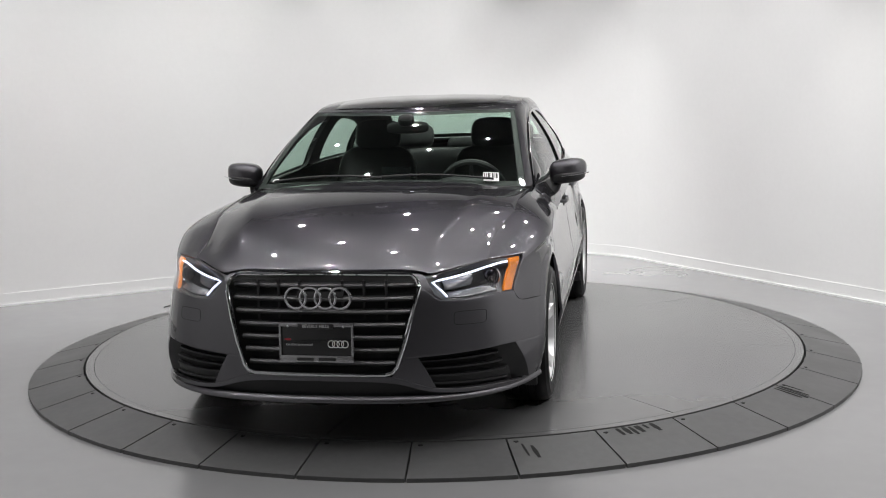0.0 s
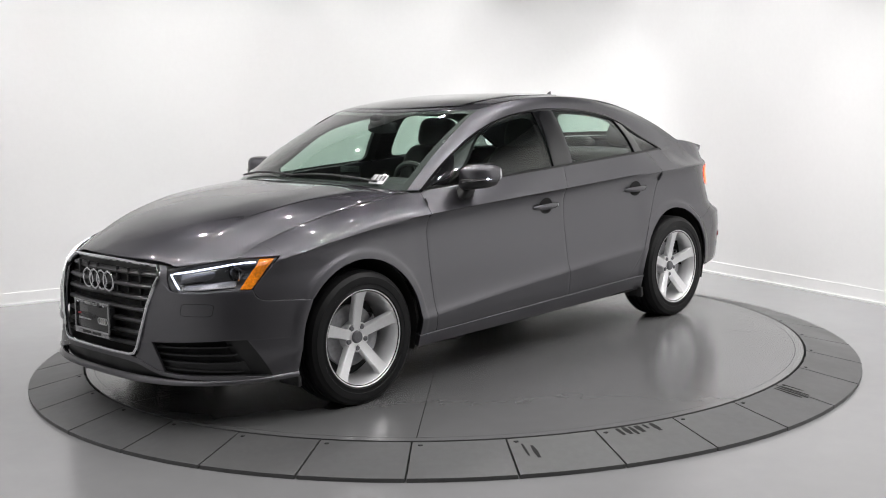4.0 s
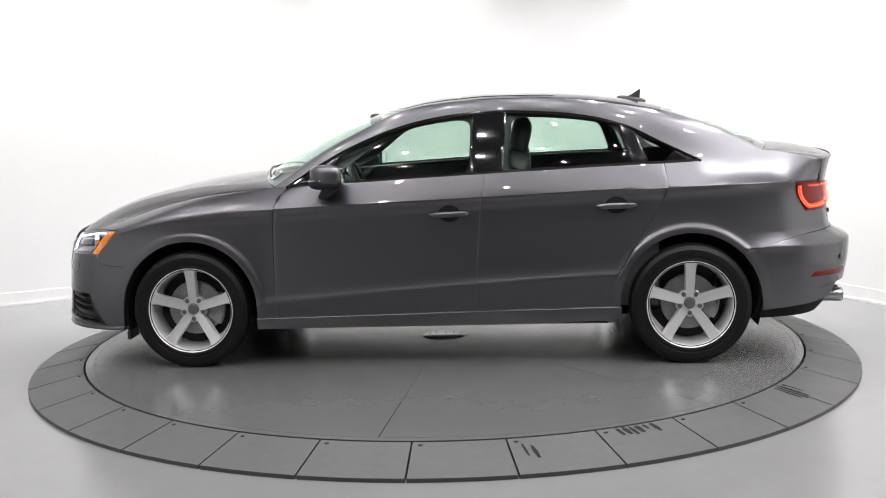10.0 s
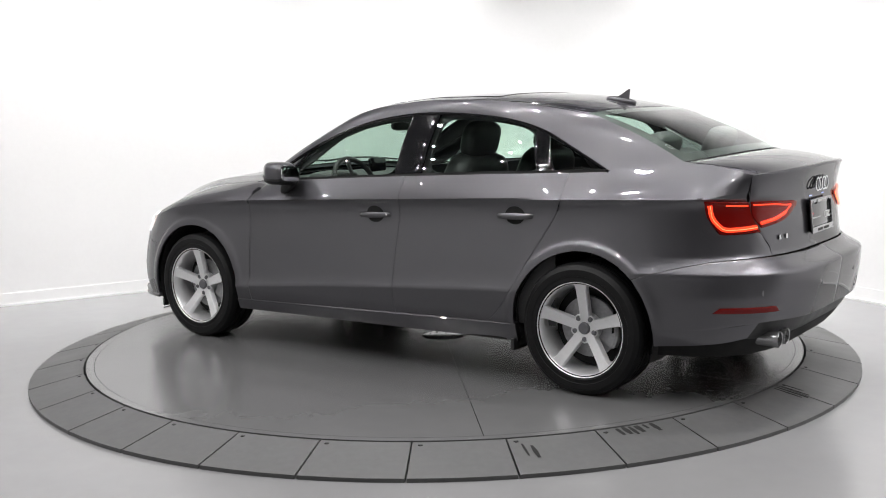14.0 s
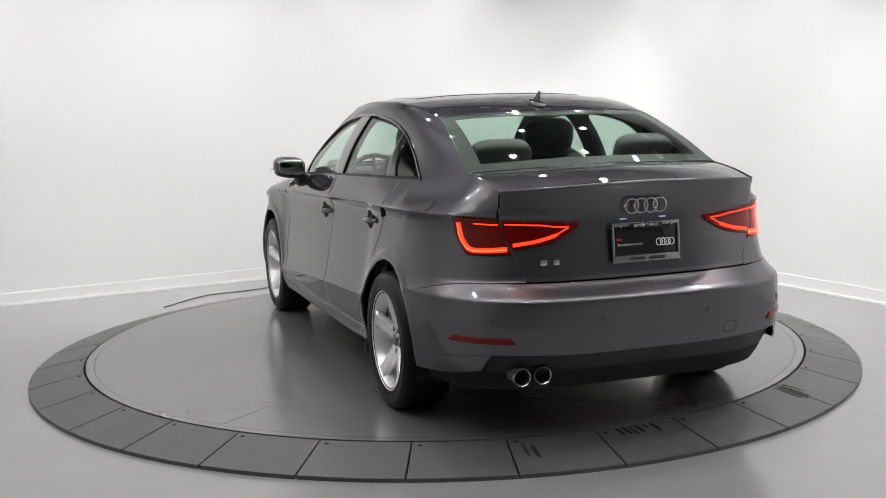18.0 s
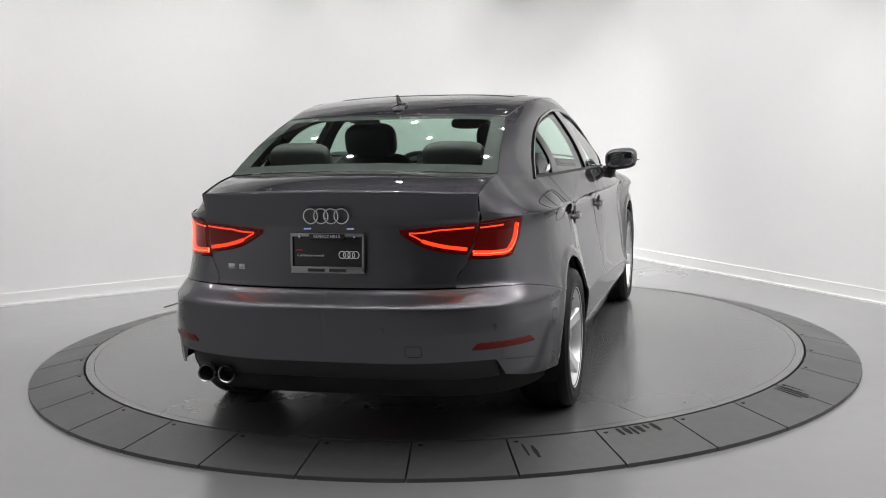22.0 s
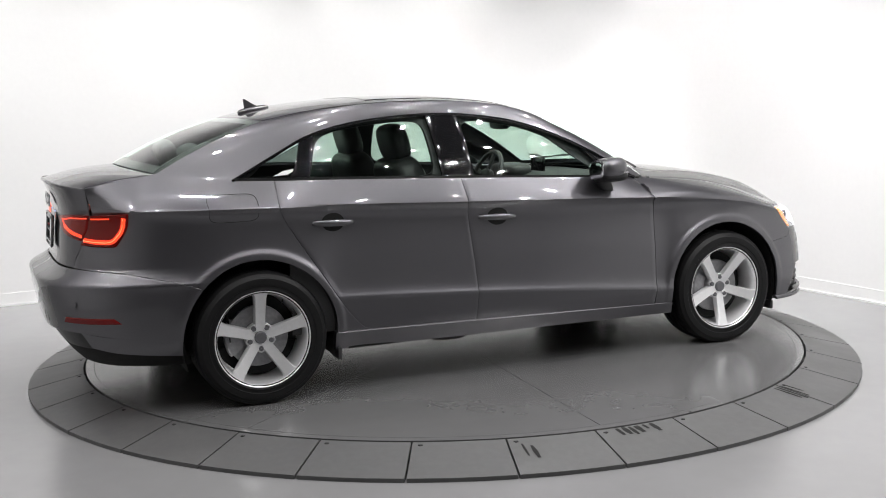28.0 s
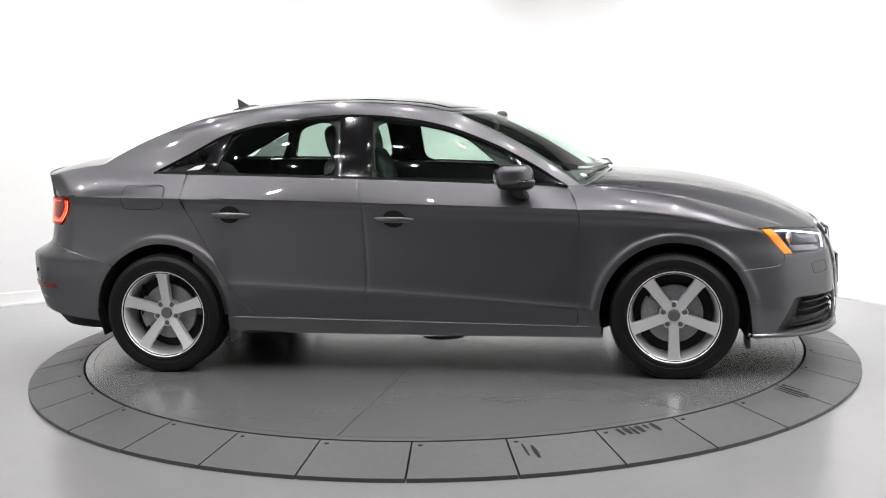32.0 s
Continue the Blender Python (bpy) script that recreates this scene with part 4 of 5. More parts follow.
def rear(y, z, inset=0.0):
    p = shell(s_of_y(abs(y), z, False), z, inset)
    return Vector((p.x, math.copysign(p.y, y) if y else 0.0, z))


def mirror_if(sg, fn):
    return fn if sg == 1 else mirrored(fn)


def flat_bar(bm, pts, h, d):
    """A bar of height h and depth d (along x) through points."""
    rows = []
    for p in pts:
        p = Vector(p)
        rows.append([bm.verts.new(p + Vector(o)) for o in ((0, 0, -h / 2), (0.0, 0, h / 2), (-d, 0, h / 2), (-d, 0, -h / 2))])
    for a, b in zip(rows, rows[1:]):
        for j in range(4):
            bm.faces.new((a[j], b[j], b[(j + 1) % 4], a[(j + 1) % 4]))
    bm.faces.new(rows[0])
    bm.faces.new(tuple(reversed(rows[-1])))
    bmesh.ops.recalc_face_normals(bm, faces=bm.faces)
    return bm


# grille
grille = part("grille", sheet(lambda u, v: front((2 * u - 1) * (0.30 + 0.10 * v), 0.31 + 0.39 * v, 0.085), 24, 12, 0.0), LINER, car, "large single-frame grille with dark grey slats")
half_at = hermite([(0.31, 0.295), (0.325, 0.310), (0.36, 0.325), (0.50, 0.365), (0.63, 0.40), (0.66, 0.402), (0.69, 0.375), (0.705, 0.355)])
GRILLE_BAR = plain("grille_bar", (0.05, 0.05, 0.052), 0.32, 0.5, grain=0.05)
for k in range(7):
    z = 0.352 + 0.0515 * k
    w = half_at(z) - 0.008
    bm = bmesh.new()
    rows = [[bm.verts.new(front(w * (i / 8 - 1), z, 0.022) + Vector(o)) for o in ((-0.002, 0, -0.010), (0.004, 0, -0.004), (0.004, 0, 0.001), (-0.003, 0, 0.009), (-0.03, 0, 0.011), (-0.03, 0, -0.008))] for i in range(17)]
    for a, b in zip(rows, rows[1:]):
        for j in range(6):
            bm.faces.new((a[j], b[j], b[(j + 1) % 6], a[(j + 1) % 6]))
    bm.faces.new(rows[0])
    bm.faces.new(tuple(reversed(rows[-1])))
    bmesh.ops.recalc_face_normals(bm, faces=bm.faces)
    part("slat", bm, GRILLE_BAR, grille, smooth=False)
for k in range(6):
    y = (-0.27, -0.18, -0.09, 0.09, 0.18, 0.27)[k]
    bm = bmesh.new()
    box(bm, front(y, 0.5, 0.06).x, y, 0.505, 0.012, 0.010, 0.36, 0.002)
    part("rib", bm, BLACK, grille)
loop = []
G_OUT = [(0.0, 0.313), (0.15, 0.313), (0.27, 0.314), (0.300, 0.322), (0.318, 0.345), (0.35, 0.44), (0.375, 0.54), (0.400, 0.635), (0.402, 0.660), (0.388, 0.685), (0.360, 0.704), (0.20, 0.709), (0.0, 0.711)]
for y, z in G_OUT:
    loop.append(front(y, z, -0.006))
for y, z in reversed(G_OUT[1:-1]):
    loop.append(front(-y, z, -0.006))
part("grille_frame", tube(bmesh.new(), loop, 0.0085, 8, True), CHROME, grille, "bright chrome grille surround")


def ring_set(x, z, r, gap, thick, face, parent, material, name="ring"):
    for k in range(4):
        y = (k - 1.5) * gap
        bm = bmesh.new()
        pts = [(x + (0.002 if k % 2 else 0.0) * face, y + r * math.cos(t), z + r * math.sin(t)) for t in (2 * math.pi * i / 32 for i in range(32))]
        rows = []
        for i, p in enumerate(pts):
            t = 2 * math.pi * i / 32
            o = Vector((0, math.cos(t), math.sin(t)))
            rows.append([bm.verts.new(Vector(p) + o * thick * math.cos(q) + Vector((1, 0, 0)) * thick * 0.8 * math.sin(q)) for q in (2 * math.pi * j / 8 for j in range(8))])
        for i in range(32):
            a, b = rows[i], rows[(i + 1) % 32]
            for j in range(8):
                bm.faces.new((a[j], a[(j + 1) % 8], b[(j + 1) % 8], b[j]))
        part(name, bm, material, parent)


badge = part("badge_mount", sheet(lambda u, v: front((2 * u - 1) * 0.10, 0.60 + 0.04 * v, 0.02), 8, 3, 0.0), BLACK, car)
ring_set(front(0, 0.62).x + 0.008, 0.62, 0.043, 0.062, 0.0058, 1, badge, CHROME)
badge_r = part("badge_mount", sheet(lambda u, v: Vector((boot_face(0.5, 0.74).x + 0.004, (u - 0.5) * 0.1, 0.945 + 0.01 * v)), 3, 2, 0.0), PAINT, car)
ring_set(boot_face(0.5, 0.80).x - 0.012, 0.955, 0.0295, 0.0425, 0.0042, -1, badge_r, CHROME)
# model badge, drawn as plain bright bars
for yy, w in ((0.435, 0.030), (0.385, 0.026)):
    bm = bmesh.new()
    box(bm, rear(yy, 0.745).x - 0.003, yy, 0.745, 0.004, w, 0.022, 0.0015)
    part("model_badge", bm, CHROME, car)


# lettering
def words(name, text, size, m, material, parent):
    cu = bpy.data.curves.new(name, "FONT")
    cu.body, cu.size, cu.align_x, cu.align_y, cu.extrude = text, size, "CENTER", "CENTER", 0.0004
    tmp = bpy.data.objects.new(name, cu)
    me = bpy.data.meshes.new_from_object(tmp)
    bpy.data.objects.remove(tmp)
    me.transform(m)
    me.materials.append(material)
    ob = new(name, me)
    ob.parent = parent
    return ob


SILVER_INK = plain("silver_print", (0.55, 0.55, 0.56), 0.4)
RED_INK = plain("red_print", (0.35, 0.02, 0.03), 0.4)
FRAME_GREY = plain("plate_frame_metal", (0.42, 0.42, 0.43), 0.25, 0.9)


def number_plate(x, z, face, lean):
    """Black dealer card in a bright frame. face 1: to the front, -1: to the rear."""
    m = Matrix.Translation((x, 0, z)) @ Matrix.Rotation(radians(lean), 4, "Y") @ Matrix(((0, 0, face, 0), (face, 0, 0, 0), (0, 1, 0, 0), (0, 0, 0, 1)))
    bm = bmesh.new()
    box(bm, 0, 0, -0.004, 0.30, 0.15, 0.006, 0.002, m)
    pl = part("licence_plate", bm, GLOSS_BLACK, car, "black dealer card in a bright metal plate frame")
    bm = bmesh.new()
    box(bm, 0, 0.072, 0.002, 0.31, 0.016, 0.010, 0.003, m)
    box(bm, 0, -0.066, 0.002, 0.31, 0.028, 0.010, 0.003, m)
    box(bm, 0.150, 0, 0.002, 0.010, 0.15, 0.010, 0.003, m)
    box(bm, -0.150, 0, 0.002, 0.010, 0.15, 0.010, 0.003, m)
    fr = part("plate_frame", bm, FRAME_GREY, pl)
    bm = bmesh.new()
    box(bm, 0, 0.0655, 0.0045, 0.15, 0.022, 0.007, 0.002, m)
    part("name_panel", bm, GLOSS_BLACK, pl)
    words("wording", "BEVERLY HILLS", 0.017, m @ Matrix.Translation((0, 0.0665, 0.0085)), SILVER_INK, pl)
    words("wording", "Certified pre-owned", 0.0135, m @ Matrix.Translation((-0.072, -0.009, 0.0002)), SILVER_INK, pl)
    bm = bmesh.new()
    box(bm, -0.120, 0.012, -0.0005, 0.026, 0.007, 0.002, 0, m)
    part("red_bar", bm, RED_INK, pl)
    bm = bmesh.new()
    for k in range(2):
        box(bm, -0.045 + 0.09 * k, -0.067, 0.0075, 0.07, 0.012, 0.002, 0, m)
    part("name_bar", bm, INK, pl)
    for k in range(4):
        bm = lathe(bmesh.new(), [(0.0125, 0.0), (0.0125, 0.001), (0.0155, 0.001), (0.0155, 0.0)], 24, m @ Matrix.Translation((0.062 + 0.0185 * k, -0.006, 0.0)))
        part("printed_ring", bm, WHITE_PAPER, pl)
    for sx in (-1, 1):
        part("screw", lathe(bmesh.new(), [(0.0005, 0.011), (0.005, 0.0105), (0.006, 0.007)], 10, m @ Matrix.Translation((0.115 * sx, 0.066, 0))), CHROME, pl)


number_plate(2.205, 0.447, 1, -2.0)
number_plate(-2.160, 0.808, -1, 5.0)
bm = bmesh.new()
box(bm, 2.17, 0, 0.447, 0.06, 0.20, 0.10, 0.01)
part("plate_bracket", bm, BLACK, car)

# head lamps
HL_TOP = [("y", 0.425, 0.690), ("y", 0.55, 0.711), ("x", 1.93, 0.720), ("x", 1.845, 0.733), ("x", 1.79, 0.7345), ("x", 1.724, 0.738)]
hl_low = from_curve(HL_LOW)
hl_top = from_curve(HL_TOP)
hl_in = from_curve([("y", 0.482, 0.602), ("y", 0.450, 0.648), ("y", 0.425, 0.690)])
hl_out = from_curve([("x", 1.850, 0.601), ("x", 1.787, 0.670), ("x", 1.724, 0.738)])
hl = coons(curve(hl_low), curve(hl_top), curve(hl_in), curve(hl_out))


def hl_at(u, v, inset):
    return shell(*hl(u, v), inset)


LAMP_DARK = plain("lamp_housing", (0.02, 0.02, 0.022), 0.3, 0.2)
for sg in (1, -1):
    lamp_bowl = part("head_lamp", sheet(mirror_if(sg, lambda u, v: hl_at(u, v, 0.012 + 0.06 * math.sin(math.pi * min(1, max(0, u))) * math.sin(math.pi * min(1, max(0, v))))), 30, 14, 0.01), LAMP_DARK, car, "clear wedge-shaped head lamp with light strip")
    part("lens", sheet(mirror_if(sg, lambda u, v: hl_at(u, v, -0.002)), 30, 12, 0.0), LENS, lamp_bowl).visible_shadow = False
    strip = [hl_at(0.125 - 0.085 * t, 0.14 + 0.62 * t, 0.008) for t in (0, 0.5, 1.0)] + [hl_at(u, 0.78 + 0.12 * u, 0.008) for u in (0.10, 0.2, 0.3, 0.45, 0.6, 0.72, 0.82)]
    if sg < 0:
        strip = [Vector((p.x, -p.y, p.z)) for p in strip]
    part("light_strip", tube(bmesh.new(), strip, 0.0042, 8), DRL, lamp_bowl, "glowing white daytime light strip")
    part("turn_lens", sheet(mirror_if(sg, lambda u, v: hl_at(0.845 + 0.125 * u, 0.05 + 0.9 * v, 0.006)), 8, 12, 0.012), AMBER, lamp_bowl, "amber turn signal lens")
    c = hl_at(0.66, 0.52, 0.035)
    c.y *= sg
    m = Matrix.Translation(c) @ Vector((1, 0.25 * sg, 0)).to_track_quat("Z", "Y").to_matrix().to_4x4()
    part("projector_ring", lathe(bmesh.new(), [(0.036, -0.02), (0.043, 0.0), (0.040, 0.004), (0.034, -0.006)], 28, m), CHROME, lamp_bowl)
    part("projector_lens", lathe(bmesh.new(), [(0.0005, 0.008), (0.018, 0.004), (0.032, -0.01)], 24, m), GLOSS_BLACK, lamp_bowl)
    part("lamp_trim", sheet(mirror_if(sg, lambda u, v: hl_at(0.16 + 0.6 * u, 0.10 + 0.20 * v, 0.018 + 0.02 * v)), 12, 3, 0.004), LAMP_IN, lamp_bowl)
    part("inner_bowl", sheet(mirror_if(sg, lambda u, v: hl_at(0.14 + 0.36 * u, 0.40 + 0.34 * v, 0.024 + 0.03 * u)), 12, 4, 0.004), LAMP_IN, lamp_bowl)
    # side intake with slats
    ii = coons(curve(from_curve([("y", 0.42, 0.245), ("x", 1.95, 0.225), ("x", 1.80, 0.218)])), curve(from_curve([("y", 0.39, 0.385), ("x", 1.98, 0.398), ("x", 1.90, 0.398)])),
               curve(from_curve([("y", 0.42, 0.245), ("y", 0.39, 0.385)])), curve(from_curve([("x", 1.80, 0.218), ("x", 1.84, 0.29), ("x", 1.90, 0.398)])))
    intake = part("side_intake", sheet(mirror_if(sg, lambda u, v: shell(*ii(u, v), 0.07)), 16, 8, 0.0), LINER, car, "black side air intake with slats")
    for k in range(4):
        pts = [shell(*ii(0.02 + 0.74 * i / 12, 0.16 + 0.21 * k), 0.022) for i in range(13)]
        pts = [Vector((p.x, p.y * sg, p.z)) for p in pts]
        part("slat", flat_bar(bmesh.new(), pts, 0.007, 0.03), BLACK, intake)
    part("intake_cheek", sheet(mirror_if(sg, lambda u, v: shell(*ii(0.76 + 0.24 * u, v), 0.05 * (1 - u))), 8, 8, 0.0), BLACK, intake)
    # tail lamps, one on the quarter and one on the boot
    tl = coons(curve(tail_marks([("x", -1.935, 0.778), ("y", 0.68, 0.774), ("y", 0.550, 0.778)])), curve(tail_marks([("x", -1.875, 0.920), ("y", 0.70, 0.917), ("y", 0.64, 0.913), ("y", 0.588, 0.910)])),
               curve(tail_marks([("x", -1.935, 0.778), ("x", -1.885, 0.85), ("x", -1.875, 0.920)])), curve(tail_marks([("y", 0.550, 0.778), ("y", 0.576, 0.85), ("y", 0.588, 0.910)])))
    ti = coons(curve(tail_marks([("y", 0.538, 0.796), ("y", 0.40, 0.828), ("y", 0.296, 0.885)])), curve(tail_marks([("y", 0.578, 0.912), ("y", 0.43, 0.906), ("y", 0.285, 0.897)])),
               curve(tail_marks([("y", 0.538, 0.796), ("y", 0.568, 0.85), ("y", 0.578, 0.912)])), curve(tail_marks([("y", 0.292, 0.878), ("y", 0.285, 0.897)])))
    for which, pf, up in (("outer", tl, 0.0025), ("inner", ti, 0.004)):
        lamp_red = part("tail_lamp", sheet(mirror_if(sg, lambda u, v, pf=pf, up=up: shell(*pf(u, v), -up)), 20, 12, 0.010), RED_PLASTIC, car, "red tail lamp with glowing light band")
        part("lens", sheet(mirror_if(sg, lambda u, v, pf=pf, up=up: shell(*pf(u, v), -up - 0.010)), 20, 10, 0.0), RED_LENS, lamp_red).visible_shadow = False
        if which == "outer":
            path = [(0.10, 0.90), (0.10, 0.45), (0.13, 0.20), (0.22, 0.14), (0.6, 0.14), (0.97, 0.17)]
            path2 = [(0.45, 0.90), (0.97, 0.90)]
        else:
            path = [(0.03, 0.17), (0.3, 0.19), (0.66, 0.27)]
            path2 = [(0.66, 0.27), (0.86, 0.50), (0.86, 0.62), (0.5, 0.86), (0.03, 0.90)]
        for pth, wd in ((path, 0.0105 if which == "outer" else 0.0075), (path2, 0.0030)):
            if pth:
                pts = [shell(*pf(*q), -up) for q in [tuple(curve(pth, False)(i / 24)) for i in range(25)]]
                pts = [Vector((p.x, p.y * sg, p.z)) for p in pts]
                part("light_band", tube(bmesh.new(), pts, wd, 8), TAIL_GLOW, lamp_red, "glowing red light band")
    # red reflector in the rear bumper
    rf = coons(curve(tail_marks([("x", -1.94, 0.436), ("y", 0.58, 0.436)])), curve(tail_marks([("x", -1.97, 0.459), ("y", 0.60, 0.459)])),
               curve(tail_marks([("x", -1.94, 0.436), ("x", -1.97, 0.459)])), curve(tail_marks([("y", 0.58, 0.436), ("y", 0.60, 0.459)])))
    part("reflector", sheet(mirror_if(sg, on_shell(rf, -0.005)), 14, 3, 0.008), RED_PLASTIC, car, "slim red bumper reflector")

for y in (0.555, 0.465):
    m = Matrix.Translation((-2.015, y, 0.300)) @ Matrix.Rotation(radians(-90), 4, "Y")
    pipe = part("exhaust_pipe", lathe(bmesh.new(), [(0.033, 0.0), (0.036, 0.12), (0.0375, 0.145), (0.036, 0.150), (0.032, 0.146), (0.030, 0.10), (0.029, 0.0)], 28, m), FRAME_GREY, car, "round polished exhaust tail pipe")
    part("pipe_inside", lathe(bmesh.new(), [(0.0005, 0.04), (0.0295, 0.04)], 20, m), LINER, pipe)

# door mirrors
def blob(cx, cy, cz, rx, ry, rz, e=0.6, n=24, k=14, skew=0.0, cut=None):
    """A rounded box."""
    def sp(a, b):
        return math.copysign(abs(a) ** b, a)
    bm = bmesh.new()
    rows = []
    for i in range(k + 1):
        f = -math.pi / 2 + math.pi * i / k
        row = []
        for j in range(n):
            t = 2 * math.pi * j / n
            x = rx * sp(math.cos(f), e) * sp(math.cos(t), e)
            y = ry * sp(math.cos(f), e) * sp(math.sin(t), e)
            z = rz * sp(math.sin(f), e)
            row.append(bm.verts.new((cx + x + skew * y, cy + y, cz + z)))
        rows.append(row)
    for a, b in zip(rows, rows[1:]):
        for j in range(n):
            bm.faces.new((a[j], a[(j + 1) % n], b[(j + 1) % n], b[j]))
    bmesh.ops.remove_doubles(bm, verts=bm.verts, dist=1e-5)
    return bm


def reshape(bm, fn):
    for v in bm.verts:
        v.co = fn(v.co)
    return bm


for sg in (1, -1):
    def shape(p, sg=sg):
        q = (p.y - 0.90) / 0.11
        x = p.x - 0.035 * max(0, q) ** 1.5 + (0.025 * max(0.0, 1 - abs(q)) if p.x > 0.55 else 0)
        z = p.z + (0.008 * q if p.z > 1.0 else 0.012 * q)
        return Vector((x, p.y * sg, z))
    body = part("door_mirror", reshape(blob(0.545, 0.892, 1.012, 0.075, 0.097, 0.062, 0.68, 32, 18), shape), PAINT, car, "grey door mirror on a black foot")
    part("mirror_lower", reshape(blob(0.548, 0.892, 0.982, 0.078, 0.090, 0.036, 0.7, 28, 12), shape), BLACK, body)
    part("mirror_glass", reshape(blob(0.478, 0.892, 1.012, 0.012, 0.079, 0.044, 0.5, 24, 10), shape), CHROME, body)
    bm = bmesh.new()
    pts = [shape(Vector((0.628 - 0.03 * ((t - 0.5) * 2) ** 2, 0.82 + 0.18 * t, 0.990))) for t in (i / 10 for i in range(11))]
    part("turn_repeater", tube(bm, pts, 0.0035, 6), CHROME, body)
    foot = blob(0.565, 0.80, 0.925, 0.045, 0.055, 0.045, 0.7, 20, 10)
    part("mirror_foot", reshape(foot, lambda p, sg=sg: Vector((p.x - 0.03 * (p.z - 0.92) / 0.05, (p.y + 0.35 * (p.z - 0.925)) * sg, p.z))), BLACK, body)

# door handles, over flat dark discs coloured like the shade in their bowls
for sg in (1, -1):
    for x0, zc, who in ((-0.073, 0.800, 0), (-0.942, 0.828, 1)):
        owner = (doors_f, doors_r)[who][0 if sg == 1 else 1]

        def shade_disc(u, v):
            a = 2 * math.pi * u
            r = v
            x, z = x0 + 0.058 * r * math.cos(a), zc + 0.003 + 0.044 * r * math.sin(a)
            p = shell(x, z)
            return Vector((x, (p.y + 0.0015) * sg, z))
        part("handle_bowl_shade", sheet(shade_disc, 28, 6, 0.0), LINER, owner)

        def bar(t):
            x = x0 - 0.105 + 0.21 * t
            z = zc + 0.006 * (0.5 - t)
            bow = 0.030 * math.sin(math.pi * t) ** 0.35
            return Vector((x, (shell(x, z).y + bow - 0.008) * sg, z))
        bm = bmesh.new()
        rows = []
        for i in range(17):
            t = i / 16
            c = bar(t)
            hh = 0.0165 * (0.55 + 0.45 * math.sin(math.pi * t) ** 0.5)
            rows.append([bm.verts.new(c + Vector((0, math.cos(q) * 0.011 * sg, math.sin(q) * hh))) for q in (2 * math.pi * j / 10 for j in range(10))])
        for a, b in zip(rows, rows[1:]):
            for j in range(10):
                bm.faces.new((a[j], a[(j + 1) % 10], b[(j + 1) % 10], b[j]))
        bm.faces.new(rows[0])
        bm.faces.new(rows[-1])
        bmesh.ops.recalc_face_normals(bm, faces=bm.faces)
        hd = part("handle", bm, PAINT, owner)
        if who == 0 and sg == 1:
            k = bar(0.10)
            part("key_cap", lathe(bmesh.new(), [(0.0005, 0.010), (0.007, 0.0095), (0.008, 0.006)], 14, Matrix.Translation(k) @ Matrix.Rotation(radians(-90), 4, "X")), CHROME, hd)

# fuel flap on the right rear quarter: a dark seam round a rounded square
pts = []
for i in range(40):
    a = 2 * math.pi * i / 40
    c, s = math.cos(a), math.sin(a)
    x = -1.405 + 0.105 * math.copysign(abs(c) ** 0.4, c)
    z = 0.925 + 0.062 * math.copysign(abs(s) ** 0.4, s)
    p = shell(x, z)
    pts.append((p.x, -p.y - 0.0002, z))
part("fuel_flap_seam", tube(bmesh.new(), pts, 0.0016, 5, True), LINER, car)

# window seals: a dark strip on the belt and round the top of the glass
for sg in (1, -1):
    pts = [belt_at(0.80 - 2.18 * i / 60, 0.004) for i in range(61)]
    part("belt_strip", flat_bar(bmesh.new(), [Vector((p.x, (p.y + 0.004) * sg, p.z)) for p in pts], 0.016, 0.008), BLACK, car)
    pts = [Vector(WTOP(i / 70)) for i in range(71)]
    part("window_seal", tube(bmesh.new(), [Vector((p.x, (p.y + 0.003) * sg, p.z - 0.004)) for p in pts], 0.008, 6), GLOSS_BLACK, car)
    # wheel housings
    for cx in (1.3185, -1.3185):
        bm = bmesh.new()
        rows = []
        for i in range(25):
            a = radians(-20 + 220 * i / 24)
            rows.append([bm.verts.new((cx + r * math.cos(a), y * sg, 0.318 + r * math.sin(a))) for r, y in ((0.368, 0.836), (0.372, 0.80), (0.372, 0.55), (0.05, 0.55))])
        for a, b in zip(rows, rows[1:]):
            for j in range(3):
                bm.faces.new((a[j], b[j], b[j + 1], a[j + 1]))
        part("wheel_housing", bm, LINER, car)

# underside
bm = bmesh.new()
box(bm, 0.0, 0, 0.225, 3.6, 1.10, 0.05, 0.02)
box(bm, 0.0, 0, 0.23, 1.8, 1.66, 0.04, 0.01)
box(bm, 1.93, 0, 0.215, 0.22, 0.7, 0.05, 0.02)
part("underside", bm, LINER, car)

# sun roof and aerial
def sun(u, v):
    p = roof(0.5 + (u - 0.5) * 0.80, 0.40 + 0.555 * v)
    return p + Vector((0, 0, 0.0018))


part("sun_roof", sheet(sun, 24, 24, 0.006), GLOSS_BLACK, car, "dark glass sun roof panel")
zb = roof_z(-1.08)
aer = part("roof_aerial", reshape(blob(-1.10, 0, zb, 0.085, 0.030, 0.018, 0.8, 24, 12), lambda p: Vector((p.x, p.y * (1 - 0.5 * (p.x + 1.10) / 0.085 * 0.6), p.z - 0.17 * (-(p.x + 1.10)) * 0.9))), PAINT, car, "small fin-shaped roof aerial")
bm = bmesh.new()
fin = [(-1.06, zb + 0.010), (-1.10, zb + 0.030), (-1.145, zb + 0.058), (-1.152, zb + 0.058), (-1.150, zb + 0.035), (-1.145, zb - 0.005)]
va = [bm.verts.new((x, 0.004, z)) for x, z in fin]
vb = [bm.verts.new((x, -0.004, z)) for x, z in fin]
bm.faces.new(va)
bm.faces.new(tuple(reversed(vb)))
